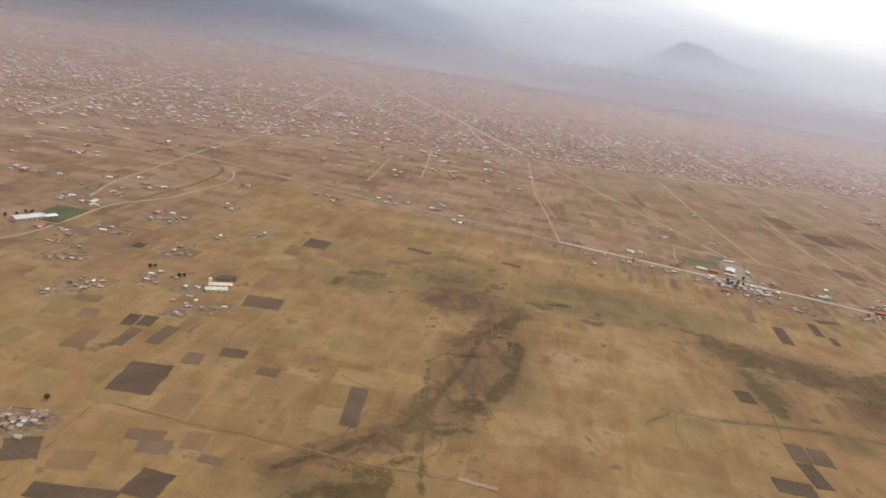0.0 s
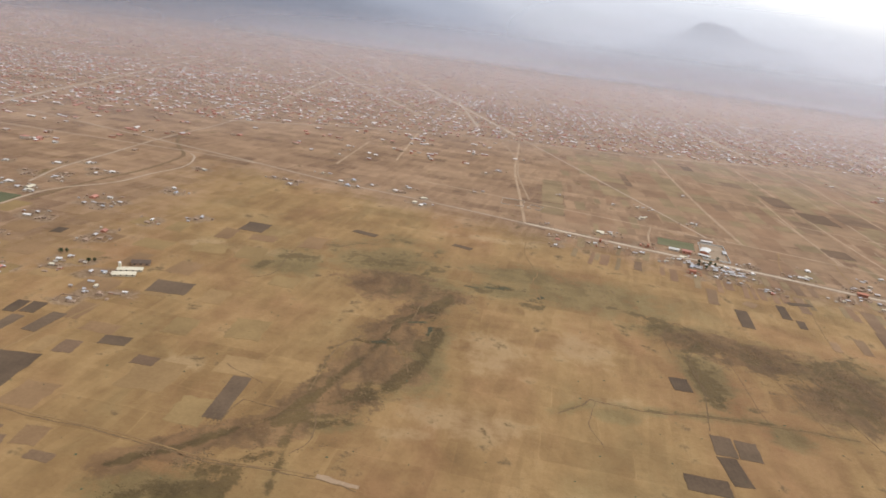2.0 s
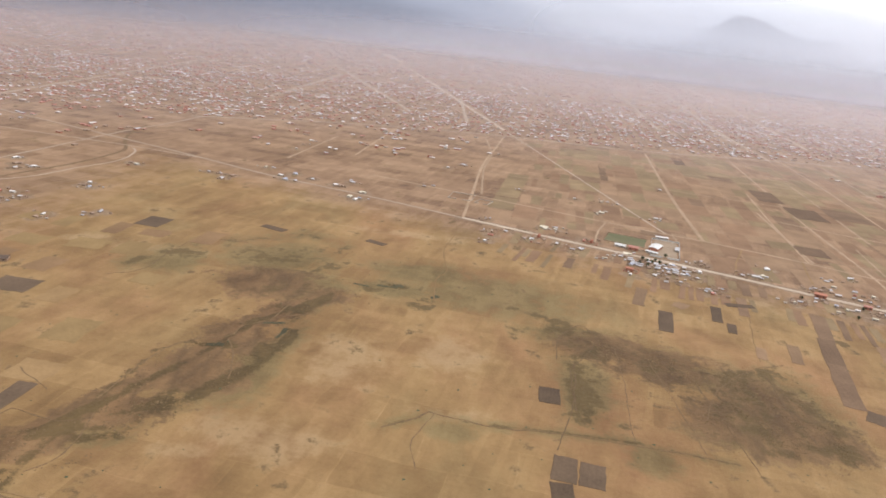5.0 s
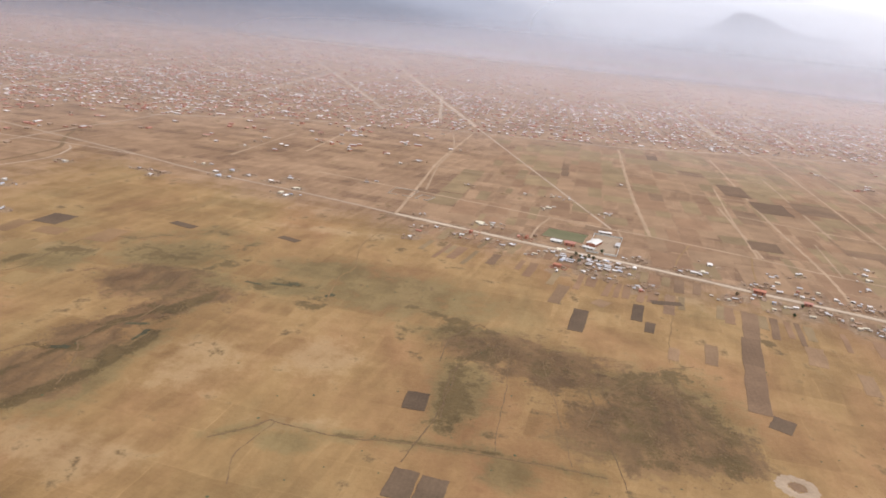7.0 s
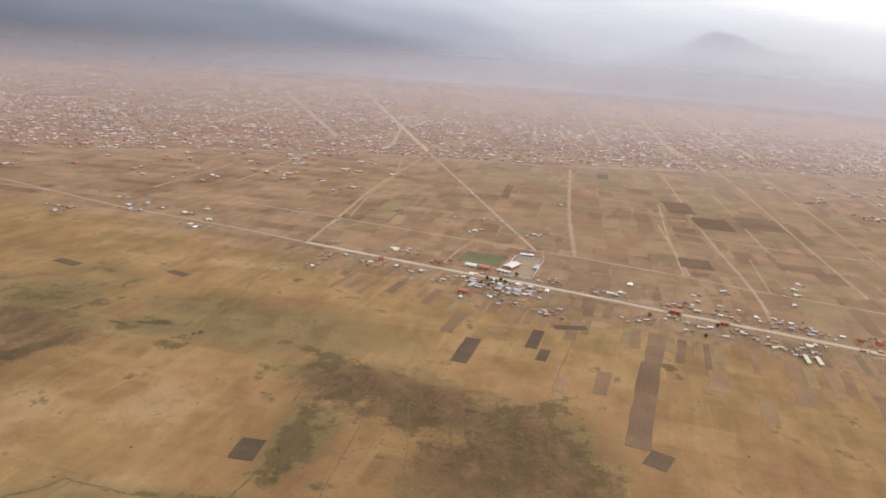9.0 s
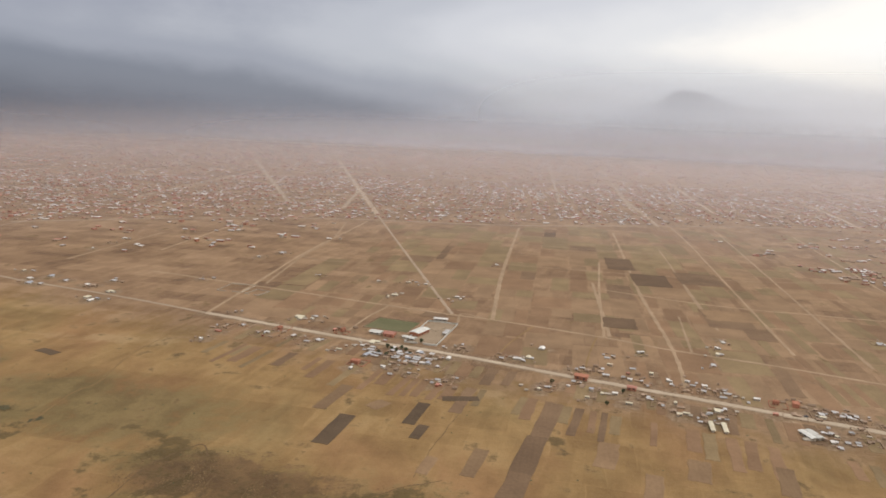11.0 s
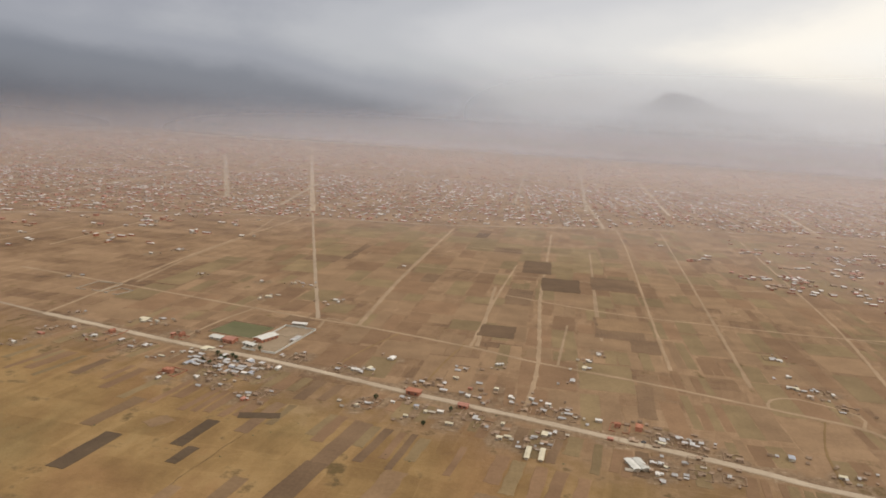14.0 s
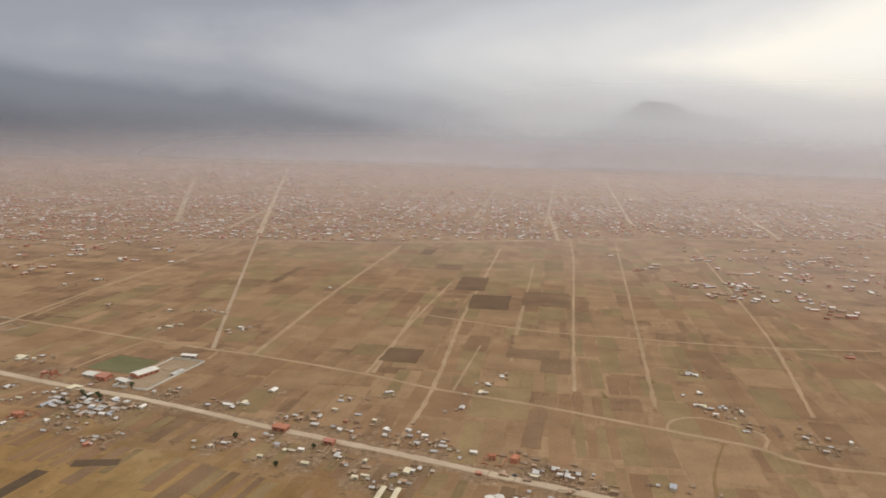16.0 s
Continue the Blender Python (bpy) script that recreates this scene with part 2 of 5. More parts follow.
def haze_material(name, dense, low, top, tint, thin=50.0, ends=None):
    """Haze painted as a sheet's translucent tint: full at height `low`, gone at `top`."""
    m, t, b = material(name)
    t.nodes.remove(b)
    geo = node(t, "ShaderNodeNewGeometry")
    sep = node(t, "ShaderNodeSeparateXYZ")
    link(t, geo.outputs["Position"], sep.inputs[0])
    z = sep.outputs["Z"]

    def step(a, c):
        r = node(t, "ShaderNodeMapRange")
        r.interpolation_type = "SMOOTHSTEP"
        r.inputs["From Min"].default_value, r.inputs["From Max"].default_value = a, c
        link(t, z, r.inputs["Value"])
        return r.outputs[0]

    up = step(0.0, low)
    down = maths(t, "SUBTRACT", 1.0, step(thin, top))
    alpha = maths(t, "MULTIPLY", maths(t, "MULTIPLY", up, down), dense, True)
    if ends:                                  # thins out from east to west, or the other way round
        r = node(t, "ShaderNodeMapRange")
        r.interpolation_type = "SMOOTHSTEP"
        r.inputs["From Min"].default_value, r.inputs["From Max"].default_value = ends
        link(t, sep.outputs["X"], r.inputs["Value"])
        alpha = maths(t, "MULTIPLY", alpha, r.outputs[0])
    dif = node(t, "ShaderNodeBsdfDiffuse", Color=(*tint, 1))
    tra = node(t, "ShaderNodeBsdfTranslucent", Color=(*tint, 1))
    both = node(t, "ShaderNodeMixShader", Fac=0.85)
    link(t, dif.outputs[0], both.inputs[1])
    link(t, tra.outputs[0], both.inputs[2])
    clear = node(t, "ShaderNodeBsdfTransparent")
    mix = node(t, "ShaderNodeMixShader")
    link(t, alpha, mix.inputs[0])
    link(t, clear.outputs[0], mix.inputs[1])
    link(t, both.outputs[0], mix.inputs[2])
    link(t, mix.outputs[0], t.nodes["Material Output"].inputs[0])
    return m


GROUND = ground_material()
PLOUGHED = soil_material("ploughed_soil", (0.064, 0.042, 0.024), (0.116, 0.077, 0.044), 1.6, 8.0, 0.5)
PARCEL = soil_material("fallow_soil", (0.14, 0.085, 0.044), (0.225, 0.142, 0.074), 2.2, 8.0, 0.55)
DRY_PLOT = soil_material("stubble", (0.13, 0.088, 0.042), (0.215, 0.15, 0.075), 2.2, 8.0, 0.4)
DARK_PARCEL = soil_material("turned_soil", (0.105, 0.064, 0.035), (0.175, 0.11, 0.06), 2.2, 8.0, 0.5)
CROP = soil_material("crop_rows", (0.06, 0.062, 0.027), (0.13, 0.122, 0.06), 3.4, 80.0, 0.15)
TILLED = soil_material("tilled_plot", (0.172, 0.106, 0.056), (0.265, 0.168, 0.091), 0, 0, 0.2)
OLIVE_PLOT = soil_material("grazed_plot", (0.148, 0.101, 0.049), (0.235, 0.163, 0.082), 0, 0, 0.22)
RED_PLOT = soil_material("red_soil_plot", (0.150, 0.087, 0.045), (0.232, 0.139, 0.074), 0, 0, 0.24)
OLD_TAN = soil_material("old_tan_plot", (0.178, 0.108, 0.044), (0.262, 0.166, 0.070), 0, 0, 0.15)
OLD_OLIVE = soil_material("old_olive_plot", (0.160, 0.102, 0.040), (0.240, 0.157, 0.063), 0, 0, 0.15)
OLD_BROWN = soil_material("old_brown_plot", (0.142, 0.084, 0.038), (0.215, 0.130, 0.060), 0, 0, 0.2)
PALE_ROOF = plain_material("pale_roof_sheet", (0.40, 0.38, 0.33), (0.56, 0.54, 0.48), 0.4, 0.75, 0.0, 0.15, 0.3)
TURF = soil_material("pitch_turf", (0.085, 0.082, 0.037), (0.135, 0.122, 0.06), 0, 0, 0.1)
DIRT_ROAD = soil_material("dirt_road", (0.245, 0.178, 0.115), (0.37, 0.28, 0.19), 0, 0, 0.2)
MAIN_ROAD = soil_material("gravel_road", (0.3, 0.23, 0.155), (0.43, 0.345, 0.245), 0, 0, 0.1)
TRACK = soil_material("worn_track", (0.215, 0.145, 0.083), (0.335, 0.235, 0.143), 0, 0, 0.2)
FAINT_TRACK = soil_material("faint_track", (0.155, 0.094, 0.038), (0.248, 0.156, 0.068), 0, 0, 0.3)
YARD = soil_material("packed_yard", (0.21, 0.15, 0.095), (0.32, 0.24, 0.155), 0, 0, 0.2)
ADOBE = plain_material("adobe", (0.21, 0.14, 0.09), (0.34, 0.24, 0.16), 0.5, 0.95, 0, 0.4, 0.1)
BRICK = plain_material("raw_brick", (0.25, 0.1, 0.058), (0.38, 0.165, 0.1), 0.5, 0.9, 0, 0.25, 0.2)
PLASTER = plain_material("pale_plaster", (0.27, 0.225, 0.17), (0.42, 0.365, 0.285), 0.4, 0.9, 0, 0.25, 0.2)
ZINC = plain_material("zinc_sheet", (0.24, 0.225, 0.205), (0.47, 0.445, 0.415), 0.35, 0.75, 0.0, 0.5, 0.5)
WHITE_ROOF = plain_material("new_zinc_sheet", (0.46, 0.425, 0.375), (0.68, 0.635, 0.57), 0.3, 0.75, 0.0, 0.15, 0.5)
RUST_ROOF = plain_material("old_roof_sheet", (0.185, 0.12, 0.075), (0.32, 0.225, 0.15), 0.5, 0.85, 0.0, 0.5, 0.3)
RED_ROOF = plain_material("red_roof_tile", (0.28, 0.115, 0.075), (0.42, 0.19, 0.13), 0.5, 0.7, 0, 0.25, 0.3)
CREAM_ROOF = plain_material("cream_roof_sheet", (0.42, 0.36, 0.24), (0.57, 0.505, 0.365), 0.4, 0.75, 0.0, 0.1, 0.3)
BLUE_ROOF = plain_material("blue_roof_sheet", (0.22, 0.225, 0.25), (0.36, 0.37, 0.4), 0.4, 0.65, 0.0, 0.2, 0.4)
DAMP = plain_material("damp_silt", (0.08, 0.05, 0.023), (0.155, 0.098, 0.046), 0.7, 0.9, 0, 0.4, 0.2)
REED = plain_material("olive_reed", (0.072, 0.05, 0.021), (0.145, 0.098, 0.043), 0.15, 0.9, 0, 0.2, 0.15)
TUSSOCK = plain_material("brown_tussock", (0.085, 0.052, 0.026), (0.19, 0.125, 0.06), 0.15, 0.9, 0, 0.2, 0.15)
SEDGE = soil_material("dark_sedge", (0.036, 0.034, 0.018), (0.1, 0.083, 0.04), 0, 0, 0.3)
LEAVES = plain_material("dark_foliage", (0.022, 0.032, 0.016), (0.07, 0.08, 0.035), 0.8, 0.8, 0, 0.4, 0.2)
BARK = plain_material("bark", (0.06, 0.04, 0.03), (0.14, 0.10, 0.07), 2.0, 0.95, 0, 0.2, 0.1)
ROCK = plain_material("far_rock", (0.18, 0.18, 0.195), (0.27, 0.27, 0.285), 0.004, 0.95, 0, 0.1, 0.1)
GLASS = plain_material("dark_window", (0.02, 0.022, 0.026), (0.05, 0.055, 0.06), 1.0, 0.2, 0, 0.1, 0.6)


# ---- building blocks ----
def flat_mesh(name, verts, faces, mat, smooth=False):
    me = bpy.data.meshes.new(name)
    me.from_pydata(verts, [], faces)
    me.materials.append(mat)
    me.update()
    if smooth:
        me.shade_smooth()
    return me


def part(name, bm, mat, parent, label=""):
    me = bpy.data.meshes.new(name)
    bm.to_mesh(me)
    bm.free()
    me.materials.append(mat)
    ob = new(name, me)
    ob.parent = parent
    if label:
        tagged(ob, label)
    return ob


def box(bm, x0, y0, z0, x1, y1, z1):
    m = Matrix.Translation(((x0 + x1) / 2, (y0 + y1) / 2, (z0 + z1) / 2)) @ Matrix.Diagonal((x1 - x0, y1 - y0, z1 - z0, 1))
    bmesh.ops.create_cube(bm, size=1, matrix=m)


def curve_points(points, step=9.0):
    """A smooth line through the given places."""
    p = [np.array(q, float) for q in points]
    p = [2 * p[0] - p[1]] + p + [2 * p[-1] - p[-2]]
    out = []
    for a, b, c, d in zip(p, p[1:], p[2:], p[3:]):
        n = max(2, int(np.linalg.norm(c - b) / step))
        for k in range(n):
            s = k / n
            out.append(0.5 * (2 * b + (c - a) * s + (2 * a - 5 * b + 4 * c - d) * s ** 2 + (3 * b - a - 3 * c + d) * s ** 3))
    out.append(p[-2])
    return np.array(out)


def strip(name, points, width, mat, label, z=0.12, ragged=0.25, category="road", crown=0.05, step=6.0, wander=0.0):
    """A road or track: a crowned band with uneven edges, falling to the ground at its sides."""
    c = curve_points(points, step)
    d = np.gradient(c, axis=0)
    d /= np.linalg.norm(d, axis=1)[:, None] + 1e-9
    n = np.stack([-d[:, 1], d[:, 0]], 1)
    if wander:
        c = c + n * np.array([wander * noise.fractal(Vector((x * 0.07, y * 0.07, 5.0)), 1.0, 2.0, 3) for x, y in c])[:, None]
    rng = np.random.RandomState(abs(hash((len(points), int(width * 10), int(points[0][0])))) % 9999)
    verts, faces, skirt = [], [], min(0.4, width * 0.12)
    for k in range(len(c)):
        wl_, wr_ = (width / 2 * (1 + ragged * rng.uniform(-1, 1)) for _ in range(2))
        for off, h in ((-wl_ - skirt, -0.05), (-wl_, z), (0, z + crown), (wr_, z), (wr_ + skirt, -0.05)):
            verts.append((c[k, 0] + n[k, 0] * off, c[k, 1] + n[k, 1] * off, h))
    for k in range(len(c) - 1):
        for j in range(4):
            a = 5 * k + j
            faces.append((a, a + 5, a + 6, a + 1))
    me = flat_mesh(name, verts, faces, mat)
    if me.polygons[1].normal.z < 0:
        me.flip_normals()
    return tagged(new(name, me), label, category, "", "structure")


def patch(name, x, y, rot, w, d, mat, label, z=0.1, ragged=0.06, category="field", group="ploughed fields", skew=0.0, kind="structure"):
    """A piece of worked land: w wide, d long, turned by rot degrees; its edges waver."""
    rng = np.random.RandomState(int(abs(x * 7 + y * 13)) % 99991)
    ring = []
    z += 0.0009 * (int(abs(x * 3 + y * 5)) % 60)
    for (ax, ay), (bx, by) in zip(((-1, -1), (1, -1), (1, 1), (-1, 1)), ((1, -1), (1, 1), (-1, 1), (-1, -1))):
        n = 5
        for k in range(n):
            s = k / n
            u, v = ax + (bx - ax) * s, ay + (by - ay) * s
            u, v = u * w / 2, v * d / 2
            q = ragged * min(w, d)
            ring.append((u + skew * v + rng.uniform(-q, q), v + rng.uniform(-q, q)))
    n = len(ring)
    verts = [(u, v, z) for u, v in ring] + [(u * 1.0 + np.sign(u) * 0.3, v + np.sign(v) * 0.3, -0.05) for u, v in ring] + [(0, 0, z)]
    faces = [(k, (k + 1) % n, 2 * n) for k in range(n)] + [(k + n, (k + 1) % n + n, (k + 1) % n, k) for k in range(n)]
    ob = new(name, flat_mesh(name, verts, faces, mat))
    ob.matrix_world = pose(x, y, 0, 0, 0, rot)
    return tagged(ob, label, category, group, kind)


# ---- the plain ----
def line_distance(px, py, points):
    best = np.full(px.shape, 1e9)
    for (ax, ay), (bx, by) in zip(points, points[1:]):
        dx, dy = bx - ax, by - ay
        s = np.clip(((px - ax) * dx + (py - ay) * dy) / (dx * dx + dy * dy + 1e-9), 0, 1)
        best = np.minimum(best, np.hypot(px - ax - s * dx, py - ay - s * dy))
    return best


def band(px, py, points, core, fade):
    return np.clip(1 - (line_distance(px, py, points) - core) / fade, 0, 1)


def blob(px, py, x, y, rx, ry, rot=0.0):
    c, s = math.cos(radians(rot)), math.sin(radians(rot))
    u, v = (px - x) * c + (py - y) * s, -(px - x) * s + (py - y) * c
    return np.clip(1.35 - np.hypot(u / rx, v / ry), 0, 1)


STREAM = [(-41, 222), (-28, 232), (-11, 248), (7, 266), (19, 290), (30, 318), (38, 345), (45, 372), (56, 392), (68, 414)]
EAST_BANK = [(22, 262), (34, 268), (35, 282), (46, 298), (60, 328), (67, 366), (62, 390), (74, 424)]
WEST_BANK = [(14, 216), (14, 283), (16, 331), (30, 352), (46, 380)]
CROSS_DRAIN = [(-20, 242), (-6, 252), (10, 262), (30, 272)]
NORTH_SEEP = [(-49, 428), (-36, 468), (-22, 489), (8, 505), (31, 530), (60, 512)]
DITCH = [(122, 296), (135, 306), (139, 312), (158, 307), (187, 310), (219, 310), (262, 304)]
EAST_SEEP = [(176, 439), (195, 428), (218, 418), (227, 406), (206, 384), (203, 348), (205, 322)]
EAST_BRANCH = [(228, 404), (246, 388), (262, 368), (282, 350), (300, 334)]
RIM = [(243, 392), (275, 384), (307, 398), (318, 376), (316, 340), (309, 318)]
WET = [(-8, 226, 13, 6, 10), (-4, 216, 11, 10), (-16, 212, 11, 9), (-28, 206, 9, 7), (38, 293, 12, 9, 40), (60, 345, 6, 17), (40, 346, 7, 4), (33, 344, 6, 3), (57, 396, 10, 5), (107, 449, 6, 4), (30, 284, 12, 5, 40), (6, 237, 12, 4, 30)]
SEEPS = [(32, 470, 40, 30), (58, 430, 30, 24), (98, 444, 30, 12, 15), (-30, 462, 20, 26), (124, 428, 14, 14), (60, 500, 20, 18), (205, 405, 30, 24), (204, 350, 14, 40), (285, 360, 44, 40), (246, 388, 34, 18)]
WET_EAST = [(312, 330, 9, 12), (286, 318, 12, 6), (262, 340, 8, 8), (232, 396, 12, 6), (200, 417, 15, 8, 20), (212, 404, 12, 8), (204, 370, 7, 22), (206, 330, 6, 11), (304, 392, 13, 10), (301, 372, 14, 12), (313, 356, 7, 15), (297, 344, 10, 12), (300, 326, 13, 8), (270, 350, 9, 8), (280, 334, 13, 5), (246, 389, 9, 6), (256, 372, 9, 11), (287, 365, 8, 15)]
# the wide blob at (165, 455) also paints shade into the grass colour
OLIVE = [(286, 338, 40, 30), (240, 398, 36, 14), (165, 455, 62, 36), (120, 480, 40, 24), (26, 474, 40, 36, 20), (58, 432, 34, 28), (-30, 448, 22, 28), (104, 444, 30, 14), (210, 408, 34, 18), (206, 352, 16, 40), (262, 380, 34, 20), (298, 362, 32, 42), (228, 300, 12, 12), (150, 300, 12, 8), (-24, 212, 24, 18), (60, 330, 14, 40), (272, 326, 30, 14)]
RUST = [(284, 338, 38, 30), (246, 394, 36, 14), (226, 402, 30, 18), (2, 252, 26, 11, 32), (28, 284, 20, 17, 35), (38, 320, 24, 24), (44, 356, 21, 22), (56, 392, 14, 16), (72, 422, 16, 12), (-22, 232, 12, 7, 35), (34, 430, 36, 26), (290, 356, 26, 32), (250, 380, 30, 18), (210, 398, 20, 16), (300, 330, 26, 16)]
PALE = [(96, 346, 32, 36), (145, 366, 26, 27), (83, 278, 36, 21), (-33, 460, 34, 16), (60, 285, 9, 13), (-82, 463, 35, 15), (149, 312, 25, 10), (57, 264, 17, 8), (-47, 297, 16, 12), (100, 560, 60, 12), (330, 505, 30, 10)]
TOWN_EDGE = [(-998, 860), (-463, 890), (-249, 985), (-40, 1100), (148, 1155), (376, 1173), (617, 1251), (847, 1304), (1213, 1349), (2200, 1400), (5200, 1700)]


def ground(homes):
    def axis(lo, hi, fine0, fine1, step, grow):
        mid = list(np.arange(fine0, fine1 + step, step))
        out, s = list(mid), step
        while out[-1] < hi:
            s *= grow
            out.append(out[-1] + s)
        s = step
        while out[0] > lo:
            s *= grow
            out.insert(0, out[0] - s)
        return np.array(out)

    xs, ys = axis(-6500, 7000, -250, 670, 2.0, 1.07), axis(-3500, 7200, 184, 680, 2.0, 1.06)
    gx, gy = np.meshgrid(xs, ys)
    px, py = gx.ravel(), gy.ravel()
    nx, ny = len(xs), len(ys)
    idx = np.arange(nx * ny).reshape(ny, nx)
    faces = np.stack([idx[:-1, :-1], idx[:-1, 1:], idx[1:, 1:], idx[1:, :-1]], -1).reshape(-1, 4)
    me = flat_mesh("ground", np.stack([px, py, np.zeros_like(px)], 1).tolist(), faces.tolist(), GROUND)
    def blobs(rows, strength):
        return strength * np.maximum.reduce([blob(px, py, *row) for row in rows])

    rust = np.maximum(blobs(RUST, 0.95), 0.8 * band(px, py, STREAM, 4, 9))
    wet = np.maximum.reduce([blobs(WET, 0.9), blobs(SEEPS, 0.5), blobs(WET_EAST, 0.62), 0.85 * band(px, py, STREAM, 0.8, 3.5), 0.9 * band(px, py, EAST_BANK, 1.4, 5), 0.62 * band(px, py, WEST_BANK, 0.5, 2.6),
                             0.6 * band(px, py, CROSS_DRAIN, 0.8, 4), 0.55 * band(px, py, NORTH_SEEP, 0.8, 6), 0.62 * band(px, py, DITCH, 0.4, 2.0), 0.62 * band(px, py, EAST_SEEP, 1.5, 6), 0.55 * band(px, py, EAST_BRANCH, 1.0, 5), 0.58 * band(px, py, RIM, 1.5, 5)])
    olive = np.maximum.reduce([blobs(OLIVE, 0.95), 0.7 * band(px, py, EAST_BANK, 4, 9), 0.6 * band(px, py, NORTH_SEEP, 4, 12), 0.6 * band(px, py, DITCH, 1.5, 6)])
    pale = blobs(PALE, 0.7)
    road_y = np.interp(px, [-800, -134, 136, 305, 459, 540, 900, 3000], [960, 737, 629, 568, 511, 481, 350, -400])
    worked = np.clip((py - road_y + 95) / 110, 0, 1)
    west = np.clip((-60 - px) / 160, 0, 1) * np.clip((py - 260) / 200, 0, 1)
    worked = np.maximum(worked, 0.8 * west)
    trod = np.zeros_like(px)
    for x, y in homes:
        near = (np.abs(px - x) < 16) & (np.abs(py - y) < 16)
        trod[near] = np.maximum(trod[near], np.clip(1.25 - np.hypot(px[near] - x, py[near] - y) / 9.5, 0, 1))
    road_near = band(px, py, MAIN[5:], 3.0, 9.0)
    trod = np.maximum(trod, 0.75 * road_near)
    for key, values in (("trod", trod), ("rust", rust), ("wet", wet), ("olive", olive), ("pale", pale), ("worked", worked)):
        a = me.attributes.new(key, "FLOAT", "POINT")
        a.data.foreach_set("value", values.astype(np.float32))
    return tagged(new("ground", me), "dry tan grassland and red-brown bare soil of a high plain", "ground", "", "structure")


